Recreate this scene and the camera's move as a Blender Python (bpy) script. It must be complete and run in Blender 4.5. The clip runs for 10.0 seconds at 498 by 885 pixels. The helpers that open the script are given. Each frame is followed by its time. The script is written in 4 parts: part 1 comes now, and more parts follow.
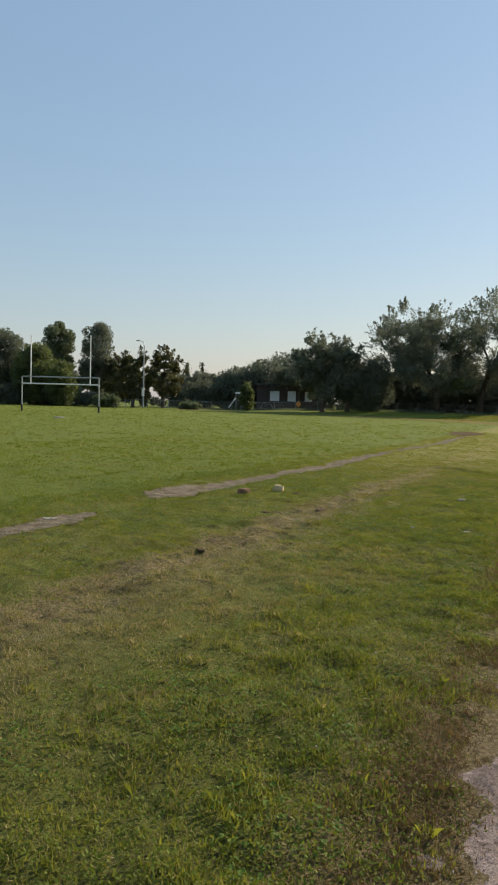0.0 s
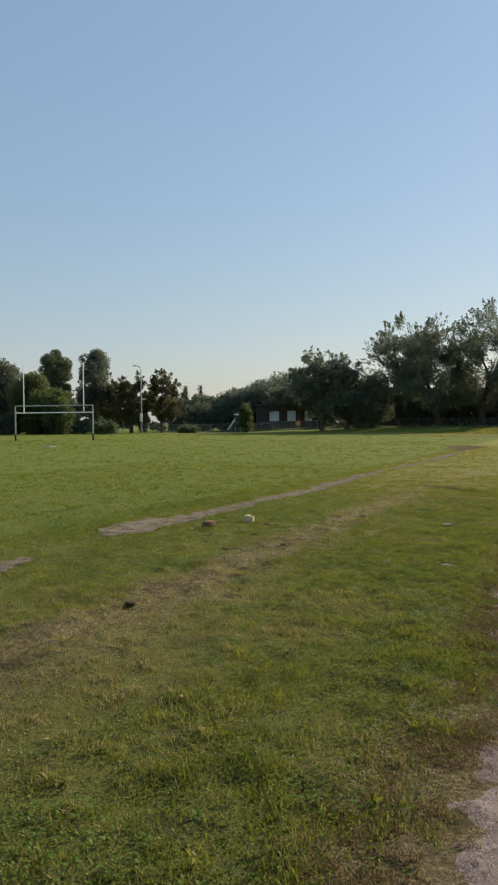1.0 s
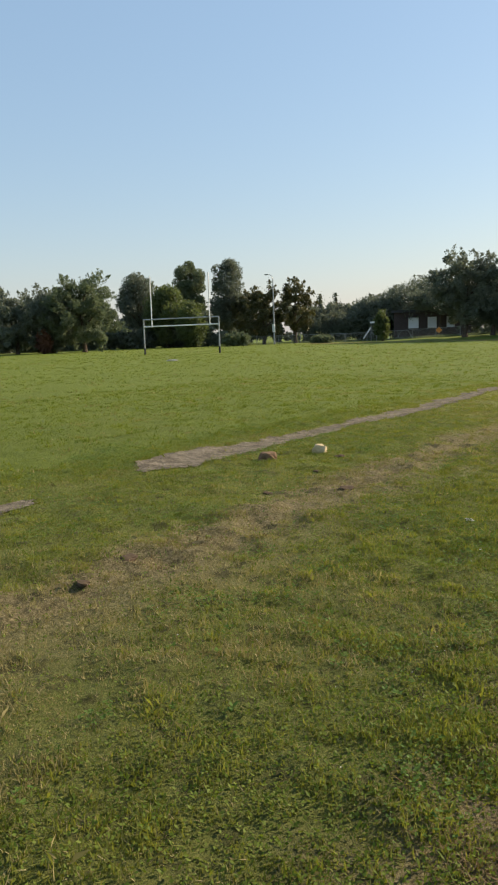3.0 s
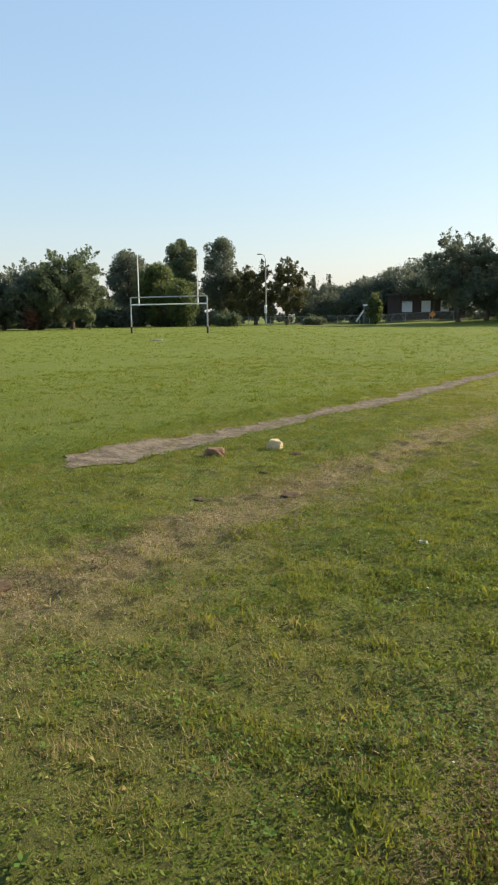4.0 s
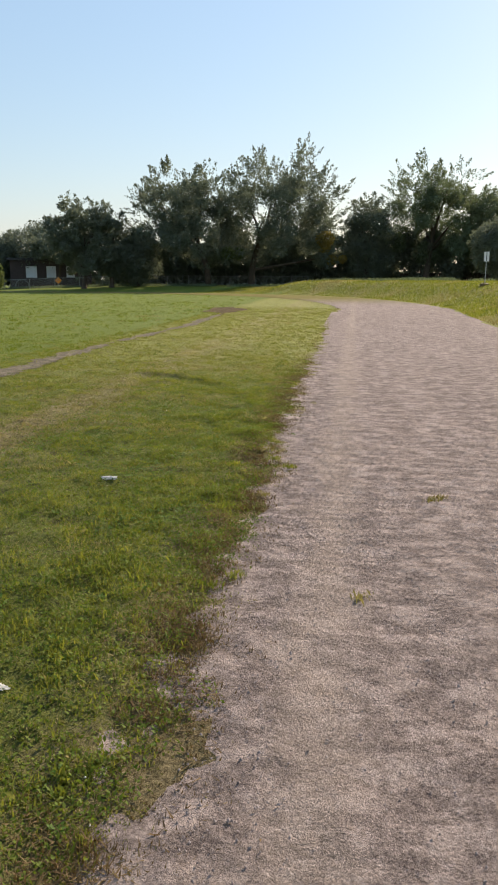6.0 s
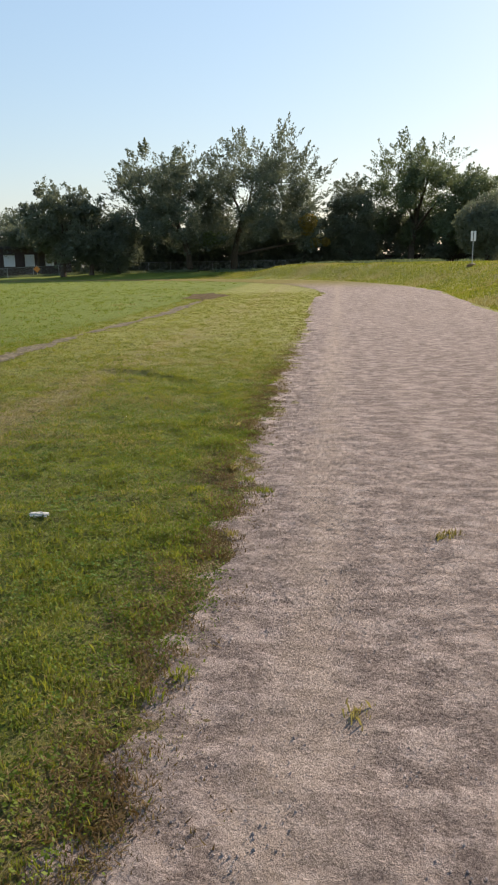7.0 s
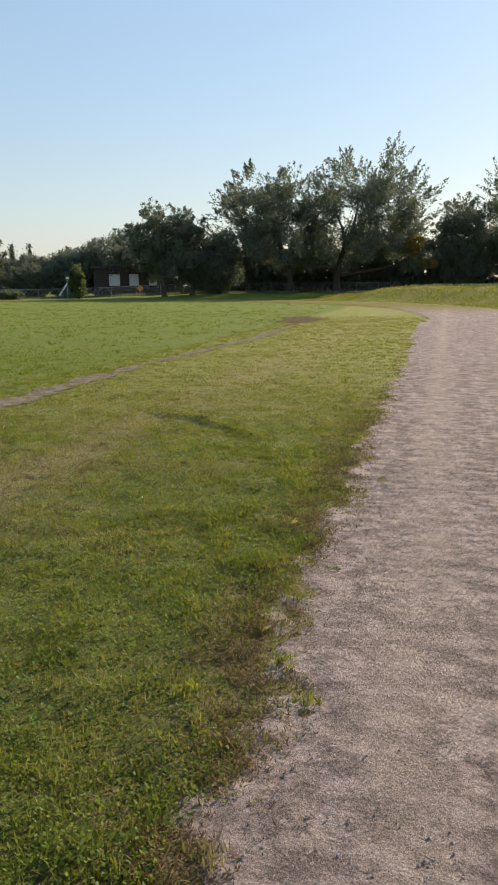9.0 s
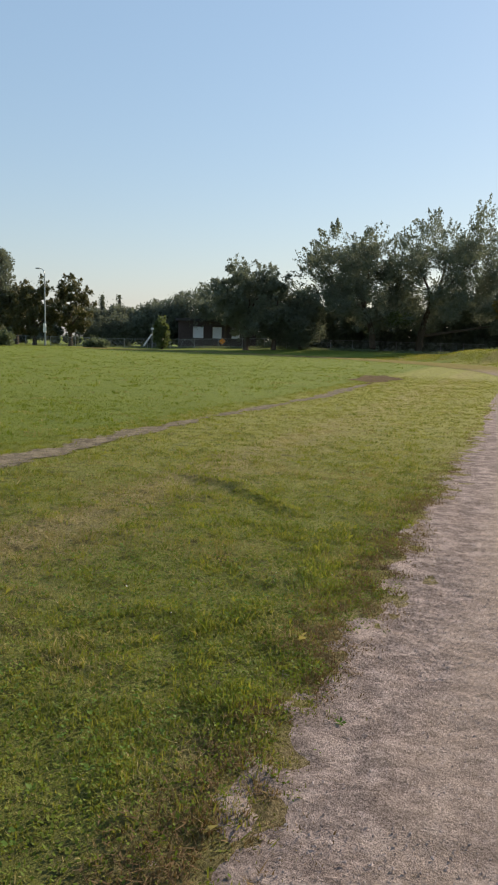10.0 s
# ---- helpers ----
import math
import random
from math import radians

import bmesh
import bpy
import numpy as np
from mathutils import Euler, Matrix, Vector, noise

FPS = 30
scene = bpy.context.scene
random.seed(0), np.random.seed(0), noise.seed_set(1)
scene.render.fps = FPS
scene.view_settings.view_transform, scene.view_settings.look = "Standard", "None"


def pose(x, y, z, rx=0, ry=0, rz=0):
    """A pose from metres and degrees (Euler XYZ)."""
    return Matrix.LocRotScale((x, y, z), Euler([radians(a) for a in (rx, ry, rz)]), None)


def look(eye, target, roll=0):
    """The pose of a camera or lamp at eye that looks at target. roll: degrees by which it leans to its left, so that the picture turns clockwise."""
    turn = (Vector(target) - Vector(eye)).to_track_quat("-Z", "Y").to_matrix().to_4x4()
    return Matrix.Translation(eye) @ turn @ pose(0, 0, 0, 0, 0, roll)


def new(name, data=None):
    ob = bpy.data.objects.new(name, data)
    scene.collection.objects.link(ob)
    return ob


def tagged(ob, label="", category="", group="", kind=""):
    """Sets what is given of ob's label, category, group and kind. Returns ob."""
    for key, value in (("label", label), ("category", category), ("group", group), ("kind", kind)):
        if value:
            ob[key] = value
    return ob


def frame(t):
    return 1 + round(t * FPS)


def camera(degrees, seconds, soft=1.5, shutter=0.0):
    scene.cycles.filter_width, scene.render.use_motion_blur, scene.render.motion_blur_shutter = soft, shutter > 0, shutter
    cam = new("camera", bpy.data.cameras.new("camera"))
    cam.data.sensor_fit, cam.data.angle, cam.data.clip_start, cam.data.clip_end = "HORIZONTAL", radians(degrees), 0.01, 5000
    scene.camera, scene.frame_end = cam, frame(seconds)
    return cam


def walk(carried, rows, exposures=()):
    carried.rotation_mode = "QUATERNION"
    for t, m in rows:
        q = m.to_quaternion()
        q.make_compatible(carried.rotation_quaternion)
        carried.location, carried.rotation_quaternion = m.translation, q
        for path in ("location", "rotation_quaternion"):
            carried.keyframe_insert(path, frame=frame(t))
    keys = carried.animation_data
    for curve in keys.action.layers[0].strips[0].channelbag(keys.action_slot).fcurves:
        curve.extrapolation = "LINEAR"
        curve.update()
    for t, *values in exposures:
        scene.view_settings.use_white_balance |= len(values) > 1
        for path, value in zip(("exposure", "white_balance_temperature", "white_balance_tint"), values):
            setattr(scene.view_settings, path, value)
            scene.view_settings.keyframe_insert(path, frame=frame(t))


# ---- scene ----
cam = camera(37.7, 10.0, 2.0)
PATH = [
    (0, (-0.051, -0.064, 1.555), (-0.891, 1.748, 1.444), 1.7),
    (0.5, (-0.004, 0.54, 1.593), (-0.865, 2.345, 1.533), 0.8),
    (1, (0.1, 1.11, 1.603), (-0.753, 2.918, 1.549), -0.5),
    (1.5, (0.086, 1.708, 1.61), (-0.666, 3.559, 1.526), 0.7),
    (2, (0.163, 2.306, 1.572), (-0.614, 4.149, 1.547), -3.4),
    (2.5, (0.029, 2.811, 1.566), (-1.273, 4.316, 1.36), -0.2),
    (3, (0.012, 3.431, 1.574), (-1.165, 5.021, 1.284), -1.9),
    (3.2, (0.015, 3.677, 1.563), (-1.153, 5.267, 1.234), -2.3),
    (4.3, (-0.18, 4.903, 1.57), (-1.298, 6.523, 1.218), 0.9),
    (4.5, (-0.129, 5.157, 1.552), (-1.086, 6.876, 1.187), 0.7),
    (5, (-0.098, 5.719, 1.553), (-0.651, 7.581, 1.075), 1.7),
    (5.5, (-0.074, 6.314, 1.566), (-0.414, 8.23, 1.104), -0.7),
    (6, (0.0, 6.874, 1.578), (-0.277, 8.806, 1.142), 0.0),
    (6.2, (0.014, 7.098, 1.568), (-0.27, 9.027, 1.123), 0.4),
    (7.3, (-0.035, 8.372, 1.563), (-0.274, 10.295, 1.069), -1.6),
    (7.5, (-0.079, 8.603, 1.537), (-0.354, 10.518, 1.03), -1.3),
    (8, (-0.09, 9.191, 1.547), (-0.431, 11.103, 1.069), -2.7),
    (8.5, (-0.064, 9.743, 1.57), (-0.52, 11.639, 1.126), -1.8),
    (9, (-0.061, 10.359, 1.587), (-0.566, 12.249, 1.169), -0.4),
    (9.5, (0.023, 10.939, 1.58), (-0.552, 12.824, 1.24), 0.1),
    (10, (0.049, 11.449, 1.569), (-0.667, 13.297, 1.294), 1.7),
]
walk(cam, [(t, look(eye, target, roll)) for t, eye, target, roll in PATH],
     [(0, 0.42, 6900, 21), (2.0, 0.27, 6900, 21), (2.6, 0.50, 6900, 21), (3.2, 0.72, 6900, 21), (4.5, 0.95, 6900, 21), (5.5, 0.78, 6900, 21), (7.5, 0.72, 6900, 21), (8.5, 0.72, 6900, 21), (10, 0.58, 6900, 21)])

# ---- light ----
SUN_AZ, SUN_EL = radians(31), radians(30)      # from +y towards +x; height over the horizon
SUN_DIR = Vector((math.sin(SUN_AZ) * math.cos(SUN_EL), math.cos(SUN_AZ) * math.cos(SUN_EL), math.sin(SUN_EL)))
world = bpy.data.worlds.new("sky")
scene.world = world
world.use_nodes = True
wn = world.node_tree
sky = wn.nodes.new("ShaderNodeTexSky")
sky.sky_type, sky.sun_disc = "NISHITA", False
sky.sun_elevation, sky.sun_rotation = SUN_EL, SUN_AZ
sky.air_density, sky.dust_density, sky.ozone_density = 1.6, 0.5, 2.5
wn.nodes["Background"].inputs["Strength"].default_value = 0.081
haze = wn.nodes.new("ShaderNodeMix")           # thin even morning haze over the whole sky
haze.data_type = "RGBA"
haze.inputs["Factor"].default_value = 0.38
haze.inputs[7].default_value = (3.0, 5.65, 8.1, 1)
wn.links.new(sky.outputs[0], haze.inputs[6])
wn.links.new(haze.outputs[2], wn.nodes["Background"].inputs["Color"])
sun = new("sun", bpy.data.lights.new("sun", "SUN"))
sun.data.energy, sun.data.angle, sun.data.color = 5.0, radians(0.6), (1.0, 0.90, 0.70)
sun.matrix_world = look(SUN_DIR * 50, (0, 0, 0))


# ---- materials ----
def start_material(name, rough=0.8, metal=0.0, spec=0.3):
    m = bpy.data.materials.new(name)
    m.use_nodes = True
    nt = m.node_tree
    b = nt.nodes["Principled BSDF"]
    b.inputs["Roughness"].default_value = rough
    b.inputs["Metallic"].default_value = metal
    b.inputs["Specular IOR Level"].default_value = spec
    return m, nt, b


def position(nt, stretch=None):
    g = nt.nodes.new("ShaderNodeNewGeometry").outputs["Position"]
    if stretch:
        v = nt.nodes.new("ShaderNodeVectorMath")
        v.operation = "MULTIPLY"
        v.inputs[1].default_value = stretch
        nt.links.new(g, v.inputs[0])
        g = v.outputs[0]
    return g


def noise_value(nt, scale, detail=4.0, rough=0.6, stretch=None):
    n = nt.nodes.new("ShaderNodeTexNoise")
    n.inputs["Scale"].default_value, n.inputs["Detail"].default_value = scale, detail
    n.inputs["Roughness"].default_value = rough
    nt.links.new(position(nt, stretch), n.inputs["Vector"])
    return n.outputs["Fac"]


def ramp(nt, fac, stops):
    r = nt.nodes.new("ShaderNodeValToRGB")
    while len(r.color_ramp.elements) < len(stops):
        r.color_ramp.elements.new(0.5)
    for e, (p, c) in zip(r.color_ramp.elements, stops):
        e.position, e.color = p, (*c, 1)
    nt.links.new(fac, r.inputs[0])
    return r.outputs["Color"]


def mixed(nt, fac, a, b, how="MIX"):
    m = nt.nodes.new("ShaderNodeMix")
    m.data_type, m.blend_type = "RGBA", how
    for socket, v in ((m.inputs["Factor"], fac), (m.inputs[6], a), (m.inputs[7], b)):
        if isinstance(v, (int, float)):
            socket.default_value = v
        elif isinstance(v, tuple):
            socket.default_value = (*v, 1)
        else:
            nt.links.new(v, socket)
    return m.outputs[2]


def bump(nt, b, height, strength, distance):
    n = nt.nodes.new("ShaderNodeBump")
    n.inputs["Strength"].default_value, n.inputs["Distance"].default_value = strength, distance
    nt.links.new(height, n.inputs["Height"])
    nt.links.new(n.outputs[0], b.inputs["Normal"])


def plain(name, c, rough=0.6, metal=0.0, vary=0.25, scale=3.0, spec=0.4):
    """Paint or metal with faint stains and grain."""
    m, nt, b = start_material(name, rough, metal, spec)
    dark = tuple(v * (1 - vary) for v in c)
    col = ramp(nt, noise_value(nt, scale, 6), [(0.3, dark), (0.7, c)])
    nt.links.new(mixed(nt, 0.15, col, ramp(nt, noise_value(nt, scale * 14, 3), [(0.35, dark), (0.65, c)])), b.inputs["Base Color"])
    return m


def leafy(name, dark, light, through_light=0.35, scale=0.5, rough=0.65, odd=None, spec=0.15, blue=0.55):
    """Leaves and blades: colour drifts over the plant and from leaf to leaf, and light shines through."""
    m, nt, b = start_material(name, rough, 0, spec)
    rnd = nt.nodes.new("ShaderNodeNewGeometry").outputs["Random Per Island"]
    col = ramp(nt, noise_value(nt, scale, 5, 0.7), [(0.40, dark), (0.60, light)])
    col = mixed(nt, 0.4, col, ramp(nt, rnd, [(0.0, dark), (0.55, light), (1.0, odd or light)]))
    nt.links.new(col, b.inputs["Base Color"])
    t = nt.nodes.new("ShaderNodeBsdfTranslucent")
    nt.links.new(mixed(nt, 1.0, col, (1.0, 1.0, blue), "MULTIPLY"), t.inputs["Color"])
    mix = nt.nodes.new("ShaderNodeMixShader")
    mix.inputs[0].default_value = through_light
    nt.links.new(b.outputs[0], mix.inputs[1])
    nt.links.new(t.outputs[0], mix.inputs[2])
    nt.links.new(mix.outputs[0], nt.nodes["Material Output"].inputs["Surface"])
    return m


def ground_material():
    m, nt, b = start_material("turf", 0.9, 0, 0.15)
    green = ramp(nt, noise_value(nt, 0.35, 9, 0.78), [(0.34, (0.12, 0.145, 0.026)), (0.7, (0.215, 0.225, 0.046))])
    fine = ramp(nt, noise_value(nt, 9.0, 6, 0.7), [(0.3, (0.065, 0.085, 0.018)), (0.55, (0.14, 0.165, 0.033)), (0.75, (0.24, 0.23, 0.07))])
    col = mixed(nt, 0.45, green, fine)
    hair = ramp(nt, noise_value(nt, 150.0, 3, 0.7, (1.0, 0.6, 1.0)), [(0.32, (0.04, 0.055, 0.012)), (0.5, (0.12, 0.145, 0.028)), (0.68, (0.27, 0.28, 0.075))])
    col = mixed(nt, 0.5, col, hair)
    streak = noise_value(nt, 0.6, 4, 0.6, (0.25, 1.6, 1.0))
    dry = ramp(nt, streak, [(0.45, (0, 0, 0)), (0.75, (0.28, 0.28, 0.28))])
    col = mixed(nt, dry, col, (0.21, 0.19, 0.06))
    x = nt.nodes.new("ShaderNodeSeparateXYZ")
    nt.links.new(position(nt), x.inputs[0])
    wander = nt.nodes.new("ShaderNodeMath")
    wander.operation = "MULTIPLY_ADD"
    nt.links.new(noise_value(nt, 2.2, 5, 0.65), wander.inputs[0])
    wander.inputs[1].default_value = 0.9
    nt.links.new(x.outputs["X"], wander.inputs[2])
    away = nt.nodes.new("ShaderNodeMapRange")      # bare thatch along the gravel and in an old worn line
    away.inputs["From Min"].default_value, away.inputs["From Max"].default_value = -5.0, 5.0
    nt.links.new(wander.outputs[0], away.inputs["Value"])
    worn = ramp(nt, away.outputs[0], [(0.13, (0, 0, 0)), (0.17, (0.85, 0.85, 0.85)), (0.20, (0.85, 0.85, 0.85)), (0.30, (0.05, 0.05, 0.05)), (0.43, (0.05, 0.05, 0.05)), (0.475, (0.95, 0.95, 0.95)), (0.60, (0.95, 0.95, 0.95)), (0.70, (0.15, 0.15, 0.15))])
    col = mixed(nt, worn, col, ramp(nt, noise_value(nt, 42.0, 6, 0.8), [(0.36, (0.085, 0.062, 0.032)), (0.5, (0.20, 0.155, 0.08)), (0.64, (0.38, 0.31, 0.17))]))
    infield = nt.nodes.new("ShaderNodeMapRange")   # lusher turf on the playing field itself
    infield.inputs["From Min"].default_value, infield.inputs["From Max"].default_value = -5.7, -6.5
    nt.links.new(wander.outputs[0], infield.inputs["Value"])
    col = mixed(nt, infield.outputs[0], col, mixed(nt, 1.0, col, (0.86, 1.0, 0.62), "MULTIPLY"))
    yonder = nt.nodes.new("ShaderNodeMapRange")    # yellower verge towards the bend, lightened to paint in its backlit glow
    yonder.inputs["From Min"].default_value, yonder.inputs["From Max"].default_value = 13.0, 26.0
    yonder.inputs["To Max"].default_value = 0.6
    nt.links.new(x.outputs["Y"], yonder.inputs["Value"])
    verge = mixed(nt, infield.outputs[0], yonder.outputs[0], (0.0, 0.0, 0.0))
    col = mixed(nt, verge, col, ramp(nt, noise_value(nt, 3.0, 6, 0.7), [(0.35, (0.19, 0.20, 0.045)), (0.65, (0.33, 0.31, 0.085))]))
    thin = ramp(nt, noise_value(nt, 6.0, 7, 0.7), [(0.52, (0, 0, 0)), (0.62, (0.72, 0.72, 0.72))])   # thin spots show dark thatch
    col = mixed(nt, mixed(nt, infield.outputs[0], thin, (0.08, 0.08, 0.08)), col, (0.06, 0.056, 0.02))
    nt.links.new(col, b.inputs["Base Color"])
    bump(nt, b, noise_value(nt, 7.0, 9, 0.85), 1.0, 0.08)
    return m


def gravel_material(name, lo, mid, hi, trodden=None):
    m, nt, b = start_material(name, 1.0, 0, 0.03)
    big = ramp(nt, noise_value(nt, 0.8, 6, 0.65), [(0.3, lo), (0.5, mid), (0.7, hi)])
    lane = ramp(nt, noise_value(nt, 1.6, 4, 0.6, (1.0, 0.12, 1.0)), [(0.43, lo), (0.50, mid), (0.58, hi)])
    grit_hue = ramp(nt, noise_value(nt, 95.0, 2, 0.8), [(0.30, tuple(v * 0.3 for v in lo)), (0.48, mid), (0.68, tuple(min(1, v * 1.6) for v in hi))])
    worn = ramp(nt, noise_value(nt, 6.0, 9, 0.75, (0.8, 1.25, 1.0)), [(0.42, tuple(v * 0.6 for v in lo)), (0.50, mid), (0.57, tuple(v * 1.35 for v in hi))])
    crumbs = ramp(nt, noise_value(nt, 38.0, 4, 0.85), [(0.36, tuple(v * 0.3 for v in lo)), (0.49, mid), (0.62, tuple(min(1, v * 1.5) for v in hi))])
    col = mixed(nt, 0.48, mixed(nt, 0.72, mixed(nt, 0.6, big, lane), worn), mixed(nt, 0.5, grit_hue, crumbs))
    if trodden is not None:                        # a paler trodden line along the straight
        x = nt.nodes.new("ShaderNodeSeparateXYZ")
        nt.links.new(position(nt), x.inputs[0])
        off = nt.nodes.new("ShaderNodeMath")
        off.operation = "MULTIPLY_ADD"
        nt.links.new(noise_value(nt, 1.6, 5, 0.7), off.inputs[0])
        off.inputs[1].default_value = 0.8
        nt.links.new(x.outputs["X"], off.inputs[2])
        band = nt.nodes.new("ShaderNodeMapRange")
        band.inputs["From Min"].default_value, band.inputs["From Max"].default_value = trodden - 0.1, trodden + 0.9
        nt.links.new(off.outputs[0], band.inputs["Value"])
        pale = ramp(nt, band.outputs[0], [(0.28, (0, 0, 0)), (0.45, (0.42, 0.42, 0.42)), (0.55, (0.42, 0.42, 0.42)), (0.75, (0, 0, 0))])
        col = mixed(nt, pale, col, mixed(nt, 0.35, (0.42, 0.34, 0.27), grit_hue))
        dusty = ramp(nt, noise_value(nt, 3.2, 6, 0.7, (1.0, 1.5, 1.0)), [(0.54, (0, 0, 0)), (0.64, (0.5, 0.5, 0.5))])
        col = mixed(nt, dusty, col, mixed(nt, 0.3, (0.44, 0.36, 0.31), grit_hue))
        bend = nt.nodes.new("ShaderNodeMapRange")      # dry grass creeps over the far bend
        bend.inputs["From Min"].default_value, bend.inputs["From Max"].default_value = 50.0, 62.0
        nt.links.new(x.outputs["Y"], bend.inputs["Value"])
        col = mixed(nt, bend.outputs[0], col, ramp(nt, noise_value(nt, 2.0, 6, 0.7), [(0.35, (0.13, 0.125, 0.035)), (0.65, (0.22, 0.175, 0.075))]))
    nt.links.new(col, b.inputs["Base Color"])
    add = nt.nodes.new("ShaderNodeMath")
    add.operation = "MULTIPLY_ADD"
    nt.links.new(noise_value(nt, 110.0, 5, 0.8), add.inputs[0])
    add.inputs[1].default_value = 0.30
    nt.links.new(noise_value(nt, 9.0, 7, 0.75), add.inputs[2])
    bump(nt, b, add.outputs[0], 1.0, 0.045)
    return m


def stone_material(name, a, c):
    m, nt, b = start_material(name, 0.95, 0, 0.06)
    rnd = nt.nodes.new("ShaderNodeNewGeometry").outputs["Random Per Island"]
    col = mixed(nt, 0.5, ramp(nt, noise_value(nt, 18.0, 5), [(0.3, a), (0.7, c)]), ramp(nt, rnd, [(0, a), (1, c)]))
    nt.links.new(col, b.inputs["Base Color"])
    bump(nt, b, noise_value(nt, 60.0, 5), 0.5, 0.01)
    return m


def bark_material():
    m, nt, b = start_material("bark", 0.95, 0, 0.1)
    col = ramp(nt, noise_value(nt, 4.0, 6, 0.7, (3, 3, 0.5)), [(0.3, (0.035, 0.027, 0.02)), (0.7, (0.13, 0.10, 0.075))])
    nt.links.new(col, b.inputs["Base Color"])
    bump(nt, b, noise_value(nt, 6.0, 6, 0.7, (3, 3, 0.5)), 0.8, 0.05)
    return m


TURF = ground_material()
GRAVEL = gravel_material("crushed_gravel", (0.12, 0.094, 0.085), (0.21, 0.168, 0.15), (0.38, 0.313, 0.28), -0.12)
SOIL = gravel_material("dark_soil", (0.045, 0.033, 0.018), (0.09, 0.066, 0.037), (0.15, 0.112, 0.066))
BARE = gravel_material("bare_earth", (0.078, 0.066, 0.046), (0.145, 0.125, 0.09), (0.23, 0.197, 0.145))
STONES = stone_material("grit_stones", (0.12, 0.095, 0.09), (0.42, 0.36, 0.335))
ROCK_BROWN = stone_material("brown_rock", (0.11, 0.07, 0.04), (0.24, 0.155, 0.095))
ROCK_PALE = stone_material("pale_rock", (0.40, 0.30, 0.16), (0.60, 0.48, 0.28))
CLOD = stone_material("dark_clod", (0.055, 0.04, 0.026), (0.10, 0.072, 0.045))
BARK = bark_material()
BLADE = leafy("grass_blade", (0.075, 0.105, 0.018), (0.235, 0.25, 0.05), 0.55, 3.2, 0.6, (0.34, 0.31, 0.10), blue=0.5)
FIELD_BLADE = leafy("field_blade", (0.085, 0.135, 0.016), (0.185, 0.225, 0.034), 0.5, 0.8, 0.6, (0.24, 0.26, 0.05), blue=0.4)
BLADE_DRY = leafy("dry_blade", (0.19, 0.16, 0.065), (0.36, 0.31, 0.145), 0.35, 0.9, 0.6, (0.37, 0.31, 0.16))
BLADE_BROWN = leafy("withered_blade", (0.10, 0.062, 0.03), (0.20, 0.135, 0.065), 0.25, 1.2, 0.7, (0.26, 0.2, 0.09))
CLOVER = leafy("clover_leaf", (0.065, 0.125, 0.02), (0.115, 0.195, 0.036), 0.4, 1.0, 0.6)
LEAFLET = leafy("lawn_leaflet", (0.07, 0.12, 0.016), (0.16, 0.21, 0.034), 0.45, 2.6, 0.6, (0.19, 0.23, 0.05), 0.12)
LEAF = leafy("leaf", (0.10, 0.13, 0.08), (0.15, 0.185, 0.11), 0.42, 0.25, 0.6, spec=0.1, blue=0.75)
LEAF_DARK = leafy("dark_leaf", (0.115, 0.137, 0.108), (0.165, 0.19, 0.142), 0.42, 0.25, 0.6, spec=0.1, blue=0.8)
LEAF_LIGHT = leafy("willow_leaf", (0.085, 0.115, 0.05), (0.14, 0.178, 0.08), 0.5, 0.3, 0.5, spec=0.3)
LEAF_OLIVE = leafy("olive_leaf", (0.06, 0.066, 0.032), (0.11, 0.11, 0.05), 0.3, 0.3, 0.55, (0.17, 0.13, 0.05), spec=0.3)
LEAF_TURN = leafy("turning_leaf", (0.16, 0.12, 0.03), (0.30, 0.22, 0.06), 0.4, 0.4, 0.5, spec=0.3)
LEAF_RED = leafy("red_leaf", (0.10, 0.05, 0.035), (0.17, 0.085, 0.055), 0.35, 0.4, 0.5)
GALV = plain("galvanised_steel", (0.38, 0.40, 0.40), 0.45, 0.6, 0.3, 2.0)
WHITE = plain("white_paint", (0.78, 0.78, 0.75), 0.5, 0, 0.15, 2.0)
DARK = plain("dark_pad", (0.03, 0.03, 0.03), 0.8, 0, 0.4, 3.0)
LITTER = plain("white_paper", (0.66, 0.63, 0.56), 0.95, 0, 0.4, 60.0, 0.08)
ORANGE = plain("orange_sheet", (0.85, 0.28, 0.03), 0.5, 0, 0.15, 3.0)
ASPHALT_ROOF = plain("roof_felt", (0.07, 0.065, 0.065), 0.9, 0, 0.4, 1.5)
WOOD = plain("weathered_wood", (0.075, 0.058, 0.046), 0.85, 0, 0.45, 1.2)
BRICK = plain("red_brick", (0.08, 0.056, 0.05), 0.9, 0, 0.35, 2.5)
BLIND = plain("window_blind", (0.74, 0.76, 0.78), 0.6, 0, 0.1, 2.0)


# ---- builders ----
def mesh_object(name, verts, faces, material, parent=None, label="", smooth=False):
    me = bpy.data.meshes.new(name)
    me.from_pydata([tuple(v) for v in verts], [], faces)
    me.materials.append(material)
    if smooth:
        me.polygons.foreach_set("use_smooth", [True] * len(me.polygons))
    me.update()
    ob = new(name, me)
    ob.parent = parent
    if label:
        ob["label"] = label
    return ob


